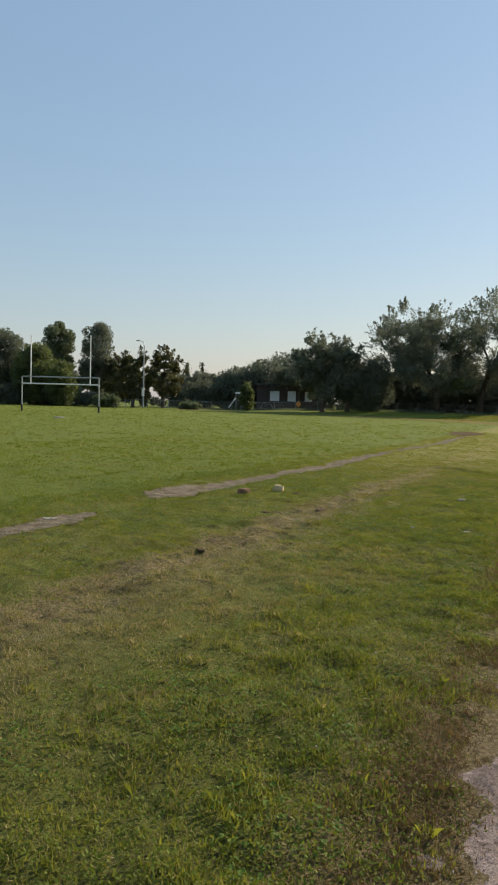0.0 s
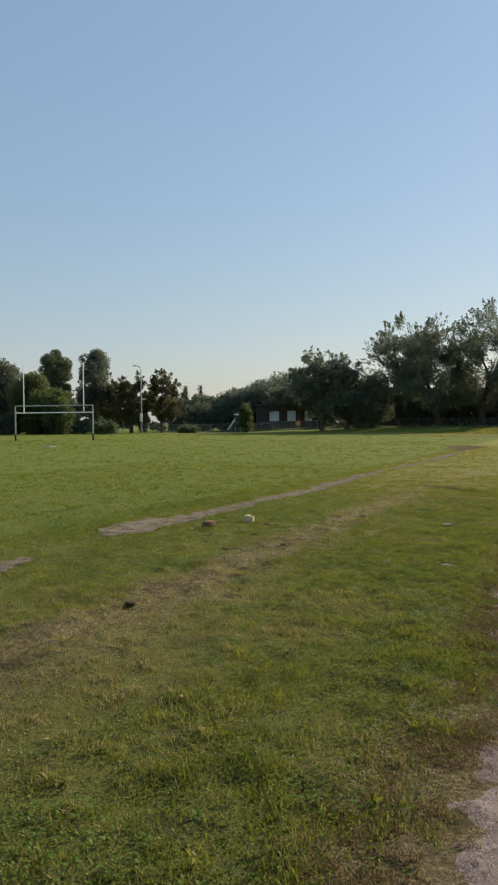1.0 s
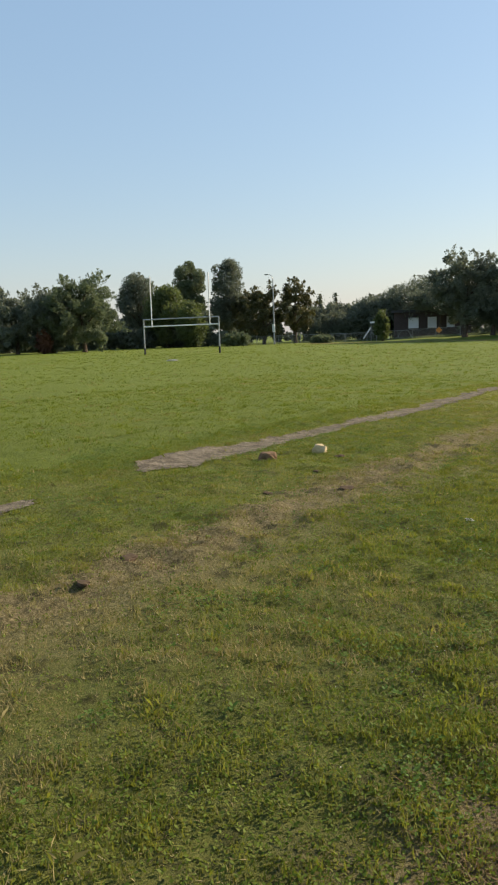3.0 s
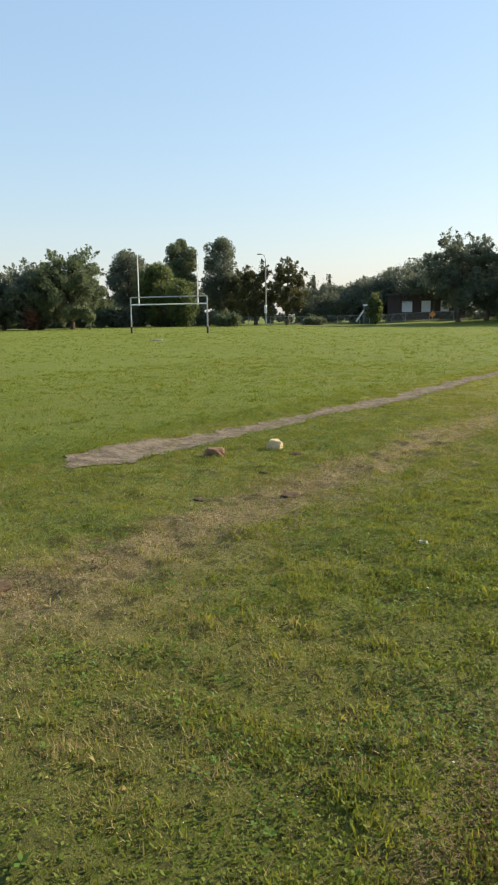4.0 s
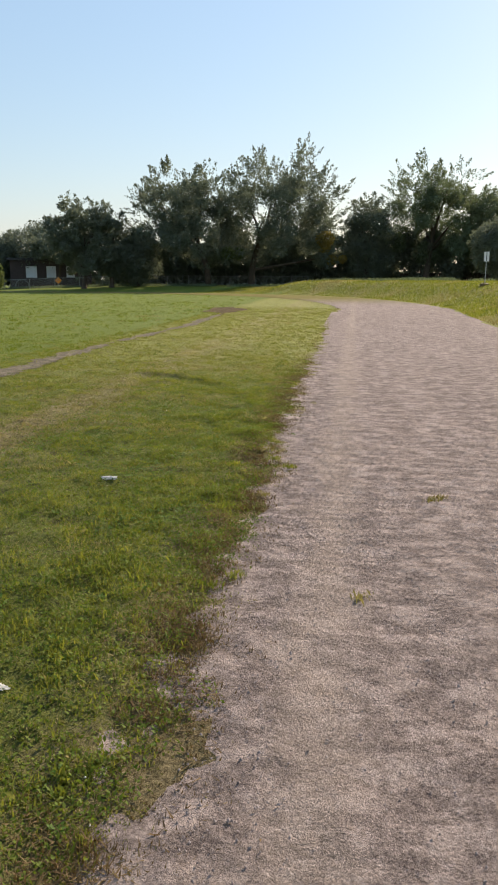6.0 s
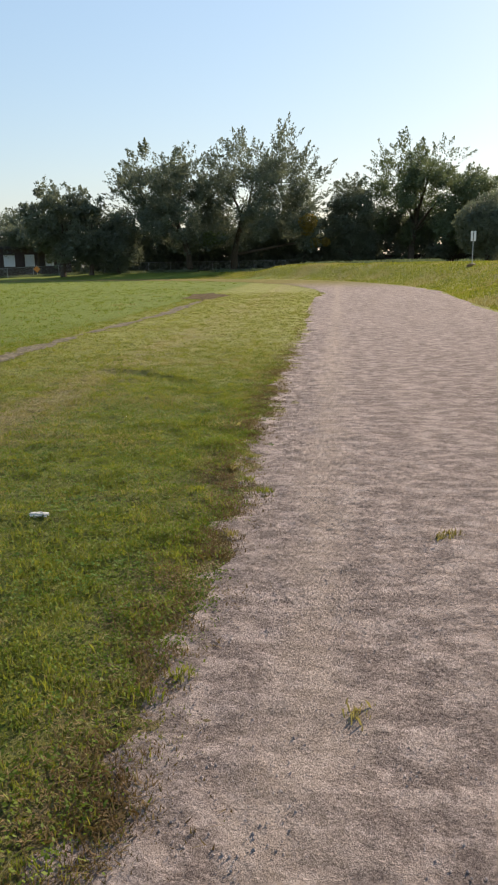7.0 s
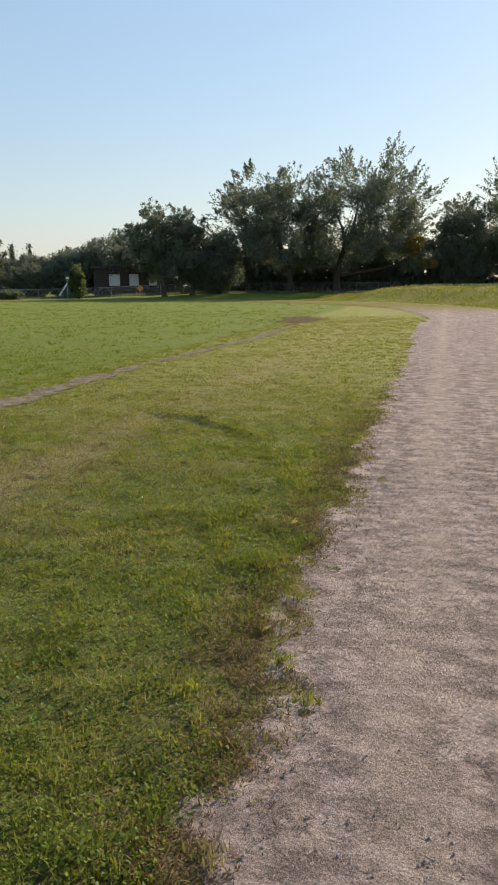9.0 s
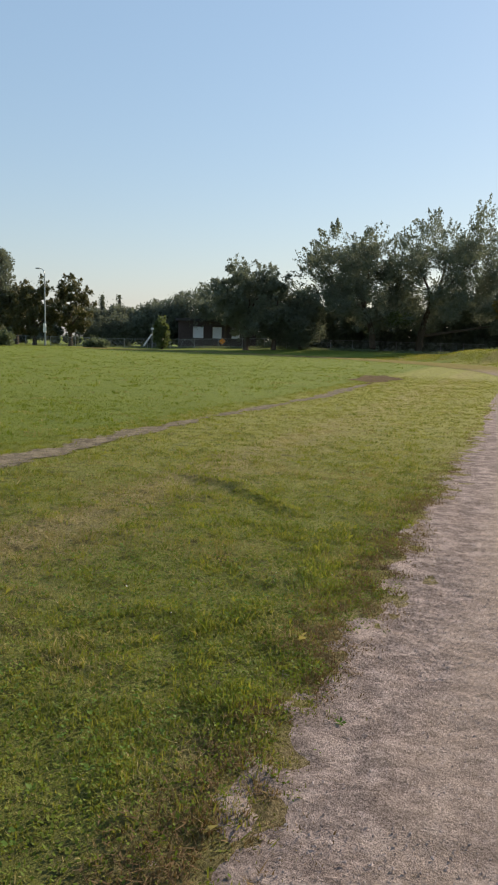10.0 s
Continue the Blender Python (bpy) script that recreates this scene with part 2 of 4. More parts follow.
def fast_mesh(name, co, faces, material, parent=None):
    """A large mesh of equal-sided faces from arrays."""
    me = bpy.data.meshes.new(name)
    n, k = faces.shape
    me.vertices.add(len(co))
    me.vertices.foreach_set("co", np.ascontiguousarray(co, dtype=np.float32).ravel())
    me.loops.add(n * k)
    me.loops.foreach_set("vertex_index", np.ascontiguousarray(faces, dtype=np.int32).ravel())
    me.polygons.add(n)
    me.polygons.foreach_set("loop_start", np.arange(0, n * k, k, dtype=np.int32))
    me.materials.append(material)
    me.update(calc_edges=True)
    ob = new(name, me)
    ob.parent = parent
    return ob


def part(name, bm, material, parent, label=""):
    me = bpy.data.meshes.new(name)
    bmesh.ops.recalc_face_normals(bm, faces=bm.faces)
    bm.to_mesh(me)
    bm.free()
    me.materials.append(material)
    ob = new(name, me)
    ob.parent = parent
    if label:
        ob["label"] = label
    return ob


def box(size, at=(0, 0, 0), bevel=0.0, turn=None):
    bm = bmesh.new()
    bmesh.ops.create_cube(bm, size=1)
    bmesh.ops.scale(bm, vec=size, verts=bm.verts)
    if bevel:
        bmesh.ops.bevel(bm, geom=bm.edges[:], offset=bevel, segments=2, affect="EDGES", profile=0.7)
    bmesh.ops.transform(bm, matrix=Matrix.Translation(at) @ (turn or Matrix()), verts=bm.verts)
    return bm


def tube(points, radii, sides=8):
    """A tapered pipe along points, closed at both ends."""
    bm = bmesh.new()
    rings = []
    for n, p in enumerate(points):
        a = Vector(points[max(n - 1, 0)])
        c = Vector(points[min(n + 1, len(points) - 1)])
        q = (c - a).to_track_quat("Z", "Y")
        rings.append([bm.verts.new(Vector(p) + q @ Vector((math.cos(2 * math.pi * k / sides) * radii[n], math.sin(2 * math.pi * k / sides) * radii[n], 0))) for k in range(sides)])
    for r, s in zip(rings, rings[1:]):
        for k in range(sides):
            bm.faces.new((r[k], r[(k + 1) % sides], s[(k + 1) % sides], s[k]))
    bm.faces.new(rings[0][::-1])
    bm.faces.new(rings[-1])
    return bm


def merge(bms):
    """Several small bmeshes as one."""
    out = bmesh.new()
    for b in bms:
        me = bpy.data.meshes.new("tmp")
        b.to_mesh(me)
        b.free()
        out.from_mesh(me)
        bpy.data.meshes.remove(me)
    return out


def empty(name, at, label, category, group="", kind="", turn=0.0):
    ob = new(name)
    ob.empty_display_size = 0.2
    ob.matrix_world = pose(*at, 0, 0, turn)
    return tagged(ob, label, category, group, kind)


def value_noise(x, y, scale, seed):
    """Smooth noise from 0 to 1 over the plan; scale in metres."""
    rng = np.random.RandomState(seed)
    table = rng.rand(256, 256)
    u, v = np.asarray(x) / scale + 1000, np.asarray(y) / scale + 1000
    i, j = np.floor(u).astype(int), np.floor(v).astype(int)
    a, b = u - i, v - j
    a, b = a * a * (3 - 2 * a), b * b * (3 - 2 * b)
    t = lambda p, q: table[p % 256, q % 256]
    return (t(i, j) * (1 - a) + t(i + 1, j) * a) * (1 - b) + (t(i, j + 1) * (1 - a) + t(i + 1, j + 1) * a) * b


def smooth(v):
    v = np.clip(v, 0, 1)
    return v * v * (3 - 2 * v)


# ---- plan of the ground ----
BEND = (-43.0, 43.0)          # centre of the track's bend
R_IN, R_OUT = 42.2, 47.9      # its inner and outer edge


def outward(x, y):
    """Distance across the track's lane from the bend's centre line, and the angle in degrees from +x round the bend."""
    x, y = np.asarray(x, float), np.asarray(y, float)
    dy = np.maximum(y - BEND[1], 0)
    return np.hypot(x - BEND[0], dy), np.degrees(np.arctan2(dy, x - BEND[0]))


def height(x, y):
    """Height of the ground: flat field, a slow rise far off, a grass bank outside the bend."""
    x, y = np.asarray(x, float), np.asarray(y, float)
    r, th = outward(x, y)
    s = r - R_OUT
    z = 0.20 * smooth((np.hypot(x, y) - 32) / 38)
    bank = 1.25 * smooth((s + 0.2) / 5.0) * smooth((52 - th) / 9)
    slope = 0.62 * smooth((s - 1.0) / 10.0) * smooth((100 - th) / 25) * (1 - smooth((52 - th) / 9))
    rough = 0.10 * smooth((s - 1) / 4) * (value_noise(x, y, 2.2, 5) - 0.5)
    lump = 0.035 * (value_noise(x, y, 1.1, 8) - 0.5) * smooth((40 - np.hypot(x, y)) / 20) * smooth((-0.9 - x) / 1.0)
    return z + bank + slope + rough + lump + tussocks(x, y)


def ruts(x, y):
    """Three short mowing ridges near the track and a long one out on the field: 1 on the crest."""
    out = np.exp(-((x + 8.95 - 0.075 * (y - 6)) / 0.10) ** 2) * smooth((y - 6.5) / 2) * smooth((14.5 - y) / 3)
    for (ax, ay), (bx, by) in (((-3.6, 18.9), (-2.8, 18.55)), ((-2.8, 18.55), (-1.95, 17.75)), ((-5.4, 22.1), (-4.3, 22.8))):
        k = np.clip(((x - ax) * (bx - ax) + (y - ay) * (by - ay)) / ((bx - ax) ** 2 + (by - ay) ** 2), 0, 1)
        out = out + np.exp(-(np.hypot(x - ax - k * (bx - ax), y - ay - k * (by - ay)) / 0.11) ** 2)
    return out


def tussocks(x, y):
    """Uneven clumps of the lawn beside the track, deeper along the old worn line."""
    reach = smooth((-0.62 - x) / 0.35) * smooth((x + 11.5) / 3) * smooth((26 - y) / 13) * smooth((np.abs(x + 6.0) - 0.1) / 0.35)
    clump = 0.040 * value_noise(x, y, 0.26, 11) ** 1.6 + 0.030 * value_noise(x + 0.4 * y, y - 0.4 * x, 0.11, 12) ** 1.4
    old_line = np.exp(-((x + 3.5) / 0.4) ** 2) * smooth((19 - y) / 4)
    return reach * (clump * (1 + 0.8 * old_line) - 0.03 * old_line) + smooth((28 - y) / 4) * 0.04 * ruts(x, y)


def track_edge(y):
    """Ragged inner edge of the gravel, x for each y along the straight."""
    y = np.asarray(y, float)
    wild = smooth((30 - y) / 15)
    line = np.interp(y, [2, 5.5, 7.5, 10, 12, 14, 20, 40], [-0.44, -0.40, -0.57, -0.58, -0.63, -0.71, -0.76, -0.83])
    return line + wild * (0.09 * (value_noise(y, 0 * y, 1.37, 21) - 0.5) + 0.04 * (value_noise(y, 0 * y, 0.53, 22) - 0.5) + 0.06 * (value_noise(y, 0 * y, 0.11, 23) - 0.5))


def bare_amount(x, y):
    """Worn bare strip beside the field: about 1 on bare earth, 0 on grass."""
    x, y = np.asarray(x, float), np.asarray(y, float)
    mid = -5.98 - 0.9 * smooth((y - 40) / 4) + 0.10 * np.sin(y * 0.45) + 0.12 * (value_noise(y, 0 * y, 1.7, 31) - 0.5)
    half = 0.30 * smooth((8.15 - y) / 0.7) + 0.36 * smooth((y - 8.7) / 2.4) * smooth((14.5 - y) / 5) + 0.17 * smooth((y - 9.2) / 1) * smooth((21.5 - y) / 0.8)
    half = half + 0.15 * smooth((y - 13) / 3) * smooth((24 - y) / 2) + 0.16 * smooth((y - 20.5) / 2) * smooth((44 - y) / 2) + 0.04 * smooth((y - 24.5) / 2) * smooth((30 - y) / 1) + 0.10 * smooth((y - 30.5) / 1) * smooth((38 - y) / 2) + 1.5 * smooth((y - 41) / 2) * smooth((48 - y) / 2) * (0.3 + 0.7 * value_noise(x, y, 1.3, 34))
    edge = 0.26 * (value_noise(x, y, 0.5, 32) - 0.5) + 0.16 * (value_noise(x, y, 0.13, 33) - 0.5)
    return np.clip((half - np.abs(x - mid) + edge - 0.05) / 0.16 + 0.5, 0, 1) * (half > 0.02)


def dry_amount(x, y):
    """Share of straw-coloured grass."""
    x, y = np.asarray(x, float), np.asarray(y, float)
    line = np.exp(-((x + 3.45 + 0.15 * (value_noise(y, 0 * y, 2.0, 41) - 0.5)) / 0.36) ** 2) * smooth((20 - y) / 5)
    broad = 0.22 * smooth((8.5 - y) / 4) + 0.7 * np.exp(-((x + 2.8) / 0.8) ** 2) * smooth((9 - y) / 4)
    patch = smooth((value_noise(x, y, 0.9, 42) * 0.6 + value_noise(x, y, 0.3, 43) * 0.4 - 0.5) / 0.25) * 0.55
    # more straw far along the verge, standing in for backlit paleness
    far = 0.28 * smooth((y - 11) / 10) * (x > -5.9)
    return np.clip(1.15 * line + broad + patch + far, 0, 1)


# ---- ground, track ----
def steps(lo, hi, fine, far):
    """Coordinates with even steps from lo to hi and growing ones out to +-far."""
    out, step, a = list(np.arange(lo, hi + fine / 2, fine)), fine, hi
    while a < far:
        step *= 1.16
        a += step
        out.append(a)
    step, a = fine, lo
    while a > -far:
        step *= 1.16
        a -= step
        out.insert(0, a)
    return np.array(out)


def ground_sheet():
    xs = np.concatenate([[v for v in steps(-7.6, 8, 0.3, 2500) if v < -7.6], np.arange(-7.6, -0.3, 0.06), [v for v in steps(-0.3, 8, 0.3, 2500) if v > -0.3]])
    ys = np.concatenate([[v for v in steps(1.0, 62, 0.3, 2500) if v < 1.0], np.arange(1.0, 24.0, 0.075), [v for v in steps(24.0, 62, 0.3, 2500) if v >= 24.0]])
    gx, gy = np.meshgrid(xs, ys)
    co = np.stack([gx, gy, height(gx, gy)], -1).reshape(-1, 3)
    nx, ny = len(xs), len(ys)
    i = (np.arange(ny - 1)[:, None] * nx + np.arange(nx - 1)).ravel()
    ob = fast_mesh("ground", co, np.stack([i, i + 1, i + nx + 1, i + nx], -1), TURF)
    ob.data.polygons.foreach_set("use_smooth", [True] * len(ob.data.polygons))
    return tagged(ob, "wide mown sports field with patchy green grass and a grassy bank", "ground", kind="structure")


def track_sheet():
    along = [("s", y) for y in np.arange(-30, 0, 2.0)] + [("s", y) for y in np.arange(0, 26, 0.06)] + [("s", y) for y in np.arange(26, 43, 0.5)]
    along += [("b", a) for a in np.arange(0, 101, 0.7)]
    across = np.concatenate([np.linspace(0, 0.12, 26), np.linspace(0.13, 0.55, 40), np.linspace(0.57, 1.0, 14)])
    lift = np.interp(across, [0, 0.05, 0.10, 0.3, 0.7, 0.95, 1.0], [-0.014, 0.004, 0.013, 0.02, 0.02, 0.008, -0.03])
    rows = []
    for kind, v in along:
        if kind == "s":
            lo, hi = float(track_edge(v)) - 0.30 + 0.17 * float(smooth((7.5 - v) / 2)), R_OUT + BEND[0] + 0.25 * (float(value_noise(v, 0, 1.6, 51)) - 0.5)
            x, y = lo + (hi - lo) * across, np.full(len(across), v)
        else:
            r = R_IN + 0.05 + (R_OUT - R_IN) * across + 0.3 * (float(value_noise(v, 0, 1.5, 52)) - 0.5)
            x, y = BEND[0] + r * math.cos(radians(v)), BEND[1] + r * math.sin(radians(v))
        far = 0.03 * smooth((np.hypot(x, y) - 25) / 20)
        rows.append(np.stack([x, y, height(x, y) + lift + far + 0.007 * (value_noise(x, y, 0.45, 53) - 0.5) + 0.018 * (value_noise(x, y, 0.16, 54) - 0.5) + 0.014 * (value_noise(x, y, 0.075, 55) - 0.5) * (across < 0.12)], -1))
    co = np.concatenate(rows)
    n, m = len(across), len(rows)
    i = (np.arange(m - 1)[:, None] * n + np.arange(n - 1)).ravel()
    ob = fast_mesh("track", co, np.stack([i, i + 1, i + n + 1, i + n], -1), GRAVEL)
    ob.data.polygons.foreach_set("use_smooth", [True] * len(ob.data.polygons))
    return tagged(ob, "pinkish grey crushed gravel running track curving round the field", "track", kind="structure")


def bare_sheet(name, y0, y1, material, label):
    xs, ys = np.arange(-7.9, -4.9, 0.06), np.arange(y0, y1, 0.08)
    gx, gy = np.meshgrid(xs, ys)
    co = np.stack([gx, gy, height(gx, gy) + 0.004 + 0.012 * value_noise(gx, gy, 0.2, 61)], -1).reshape(-1, 3)
    inside = bare_amount(gx, gy).ravel() > 0.45
    nx, ny = len(xs), len(ys)
    i = (np.arange(ny - 1)[:, None] * nx + np.arange(nx - 1)).ravel()
    f = np.stack([i, i + 1, i + nx + 1, i + nx], -1)
    f = f[inside[f].sum(1) >= 2]
    used, inv = np.unique(f, return_inverse=True)
    ob = fast_mesh(name, co[used], inv.reshape(f.shape), material)
    return tagged(ob, label, "path", kind="structure")


ground_sheet()
track_sheet()
bare_sheet("worn_strip", 2.0, 39.9, BARE, "narrow worn strip of bare grey earth along the grass")
bare_sheet("worn_patch", 39.9, 49.0, SOIL, "dark brown bare patch where the worn strip ends")


# ---- trees ----
def leaf_cloud(rng, lobes, count, size, droop=0.0, sprigs=()):
    """Small diamond leaves through lobes (x, y, z, radius) and along sprigs (from, to)."""
    lobes = np.array(lobes, float)
    share = lobes[:, 3] ** 2
    pick = rng.choice(len(lobes), count, p=share / share.sum())
    d = rng.normal(size=(count, 3))
    d /= np.linalg.norm(d, axis=1, keepdims=True)
    rad = lobes[pick, 3] * (0.35 + 0.70 * rng.rand(count) ** 0.6)
    p = lobes[pick, :3] + d * rad[:, None] * [1, 1, 0.85]
    if droop:
        p[:, 2] -= droop * rng.rand(count) ** 2 * (np.hypot(d[:, 0], d[:, 1]))
    out = d
    if len(sprigs):
        q, w = [], []
        for a, b in sprigs:
            k = int(44 + 26 * rng.rand())
            t = rng.rand(k, 1) ** 0.8
            q.append(np.array(a) + (np.array(b) - a) * t + rng.normal(size=(k, 3)) * (0.30 * (1 - t) + 0.05))
            w.append(np.repeat([(np.array(b) - a)], k, 0) + rng.normal(size=(k, 3)) * 0.6)
        p, out = np.concatenate([p, *q]), np.concatenate([out, *w])
    n = len(p)
    axis = out + rng.normal(size=(n, 3)) * 0.9 + [0, 0, -0.5 * (droop > 0)]
    axis /= np.linalg.norm(axis, axis=1, keepdims=True)
    side = np.cross(axis, rng.normal(size=(n, 3)))
    side /= np.linalg.norm(side, axis=1, keepdims=True) + 1e-9
    ln = size * (0.6 + 0.8 * rng.rand(n, 1))
    a, b = axis * ln, side * ln * 0.5
    co = np.stack([p - a * 0.7 - b, p - a * 0.7 + b, p + a], 1).reshape(-1, 3)
    return co, np.arange(3 * n).reshape(-1, 3)


def tree(name, x, y, top, width, material, label, shape="round", crown_from=0.18, density=1.0, leaf=0.17, seed=1, spiky=24, droop=0.0, trunks=1, offset=0.0, group="trees round the field", turning=None):
    rng = np.random.RandomState(seed)
    z0 = float(height(x, y))
    h = top - z0
    root = empty(name, (x, y, z0 - 0.05), label, "shrub" if h < 3.2 else "tree", group)
    cz0, rx = h * crown_from, width / 2
    rz = (h - cz0) / 2
    mid = cz0 + rz
    lobes = []
    count = int(30 + width * 2.8)
    for k in range(count):
        u = rng.rand() * 2 - 1
        ring = math.sqrt(max(0.0, 1 - abs(u) ** 2.4))
        if shape == "column":
            ring = math.sqrt(max(0.0, 1 - abs(u) ** 4))
        elif shape == "cone":
            ring = (1 - u) / 2
        elif shape == "fan":
            ring = math.sqrt(max(0.0, 1 - max(u, -0.2) ** 2)) * (1.0 if u > -0.4 else 0.75)
        a = rng.rand() * 2 * math.pi
        k_in = 0.45 + 0.42 * rng.rand()
        lr = (0.20 + 0.16 * rng.rand()) * min(width, 2 * rz) * (0.75 if count > 24 else 1.0)
        if shape == "cone":
            lr *= 0.25 + 0.75 * ring
        lobes.append((math.cos(a) * max(rx * ring - lr * 0.6, 0) * k_in / 0.66, math.sin(a) * max(rx * ring - lr * 0.6, 0) * k_in / 0.66, mid + u * max(rz - lr * 0.75, 0.1), lr))
    for k in range(5):
        lobes.append((0.2 * rx * rng.normal(), 0.2 * rx * rng.normal(), mid + rz * (k - 2) * 0.3, 0.6 * min(rx, rz) * (1 if shape != "cone" else 0.5 - k * 0.08)))
    inner = 0.9
    boughs = []
    if shape == "fan":                                 # a few great boughs with gaps between them
        for k in range(int(11 + width * 0.8)):
            u, a = -0.92 + 1.7 * (k + 0.5) / int(11 + width * 0.8), k * 2.4 + 0.3 * rng.normal()
            ring = math.sqrt(max(0.0, 1 - max(u + 0.25, 0) ** 2 / 1.4)) * (0.92 if u < -0.5 else 1.0)
            out = 0.66 + 0.16 * rng.rand()
            boughs.append((rx * ring * out * math.cos(a), rx * ring * out * math.sin(a), mid + u * rz * 0.78, (0.29 + 0.10 * rng.rand()) * min(rx, rz)))
        lobes = [(px, py, pz - 0.1 * rz, pr * 0.5) for px, py, pz, pr in lobes[-5:]]
        for k in range(count):
            bx, by, bz, br = boughs[k % len(boughs)]
            d = rng.normal(size=3)
            d *= rng.rand() ** 0.5 * br / np.linalg.norm(d)
            lobes.append((bx + d[0], by + d[1], bz + d[2] * 0.8, br * (0.42 + 0.25 * rng.rand())))
        inner = 1.0
    lobes = [(offset + px * inner, py * inner, cz0 + (pz - cz0) * inner, pr * inner) for px, py, pz, pr in lobes]
    sprigs = []
    for k in range(spiky):                             # leafy shoots that reach out of the crown, mostly upwards
        if boughs:
            bx, by, bz, br = boughs[k % len(boughs)]
            aim = rng.normal(size=3) * 0.55 + np.array((bx, by, (bz - mid) * 0.6)) / max(rx, rz) + [0, 0, 0.75]
            aim /= np.linalg.norm(aim)
            start = np.array((offset + bx, by, bz)) + aim * br * (0.6 + 0.5 * rng.rand())
            sprigs.append((start, start + aim * (br + 0.3) * (0.45 + 0.65 * rng.rand() ** 1.5)))
            continue
        u, a = rng.rand() * 1.5 - 0.5, rng.rand() * 2 * math.pi
        ring = (1 - u) / 2 if shape == "cone" else math.sqrt(max(0.0, 1 - abs(u) ** (4 if shape == "column" else 2.4)))
        tip = np.array((offset + rx * ring * math.cos(a), rx * ring * math.sin(a), mid + u * rz * 0.96)) * (0.90 + 0.10 * rng.rand())
        aim = np.array((math.cos(a) * ring * 0.8 + 0.2 * rng.normal(), math.sin(a) * ring * 0.8 + 0.2 * rng.normal(), 0.35 + 0.5 * rng.rand()))
        sprigs.append((tip - aim / np.linalg.norm(aim) * (0.9 + 1.0 * rng.rand()) * min(1.0, width / 9 + 0.15), tip))
    area = width * (h - cz0)
    n = int(min(area * 190 * density * (0.24 / leaf) ** 1.6, 40000 if shape == "fan" else 20000))
    co, fs = leaf_cloud(rng, lobes, max(n, 500), leaf, droop, sprigs)
    co[:, 2] = np.maximum(co[:, 2], 0.06)
    fast_mesh("crown", co, fs, material, root)
    if turning:
        pick = sorted(lobes, key=lambda q: 0.8 * q[2] - q[0])[:5]
        pick = [(px * 1.15, py * 1.15, min(pz, mid), pr * 0.7) for px, py, pz, pr in pick]
        co, fs = leaf_cloud(rng, pick, int(n * 0.07), leaf)
        fast_mesh("foliage", co, fs, turning, root)["label"] = "patches of yellowing leaves"
    girth = 0.022 * h + 0.05
    for k in range(trunks):
        ox = (k - (trunks - 1) / 2) * 0.9
        bend = [((ox * (0.4 + t)) + offset * t * t + 0.15 * math.sin(3 * t + seed + k), 0.12 * math.cos(2 * t + seed), t * (mid if shape != "cone" else h * 0.9)) for t in (0, 0.06, 0.25, 0.5, 0.75, 1)]
        part("trunk", tube(bend, [girth * 1.5, girth * 1.1, girth, girth * 0.8, girth * 0.55, girth * 0.25], 10), BARK, root)
    if h > 3.2 and shape != "cone":
        for k in range(6):
            lx, ly, lz, lr = lobes[k * (len(lobes) - 1) // 6]
            s = max(min(lz * 0.6, mid * 0.7), cz0 * 0.6)
            pts = [(offset * (s / mid) ** 2, 0, s), (offset * (s / mid) ** 2 * 0.6 + lx * 0.4, ly * 0.35, s + (lz - s) * 0.5), (lx * 0.8, ly * 0.8, lz), (lx, ly, lz + lr * 0.6)]
            part("limb", tube(pts, [girth * 0.55, girth * 0.4, girth * 0.22, girth * 0.06], 6), BARK, root)
    return root


tree("tree", -89.5, 55.8, 10.9, 10.5, LEAF, "broad dark green tree behind the field", seed=3)
tree("tree", -82.1, 56.2, 8.1, 5.4, LEAF_DARK, "dense dark rounded tree behind the field", seed=4, crown_from=0.03)
tree("tree", -93.4, 69.9, 10.6, 4.6, LEAF_DARK, "dark pointed conifer behind other trees", "cone", seed=5, spiky=20)
tree("tree", -77.1, 59.9, 8.2, 9.4, LEAF_DARK, "wide bushy dark green tree with low crown", "fan", seed=6, crown_from=0.02, spiky=90)
tree("tree", -70.5, 64.9, 9.6, 8.4, LEAF, "leafy green tree with visible forked trunk", "fan", seed=7, crown_from=0.10, leaf=0.15, spiky=130)
tree("tree", -74.0, 63.0, 8.6, 7.4, LEAF_DARK, "dense bushy tree joining its neighbours", seed=34, crown_from=0.02, spiky=20)
tree("tree", -80.4, 85.1, 13.0, 6.2, LEAF_DARK, "tall narrow dark tree behind the goal", "column", spiky=0, seed=8, crown_from=0.1)
tree("tree", -72.7, 82.7, 10.3, 6.4, LEAF_LIGHT, "light green drooping willow behind the goal", seed=9, crown_from=0.12, droop=2.0)
tree("tree", -79.1, 95.7, 15.0, 5.0, LEAF, "tall slender tree with rounded top", "column", spiky=0, seed=10, crown_from=0.3)
tree("tree", -67.4, 82.0, 7.4, 4.4, LEAF_LIGHT, "small pale willow with hanging leaves", seed=11, crown_from=0.08, droop=1.6)
tree("tree", -73.1, 98.0, 15.5, 6.2, LEAF_DARK, "tallest dark column-shaped tree behind the field", "column", spiky=0, seed=12, crown_from=0.12)
tree("tree", -68.0, 96.0, 9.0, 5.0, LEAF_OLIVE, "brownish green tree beside a tall dark one", "fan", seed=29, crown_from=0.1, density=0.9)
tree("tree", -63.0, 93.0, 9.6, 5.4, LEAF_OLIVE, "brownish green thin-leaved tree by a lamp post", "fan", seed=13, crown_from=0.06, density=0.8, spiky=50)
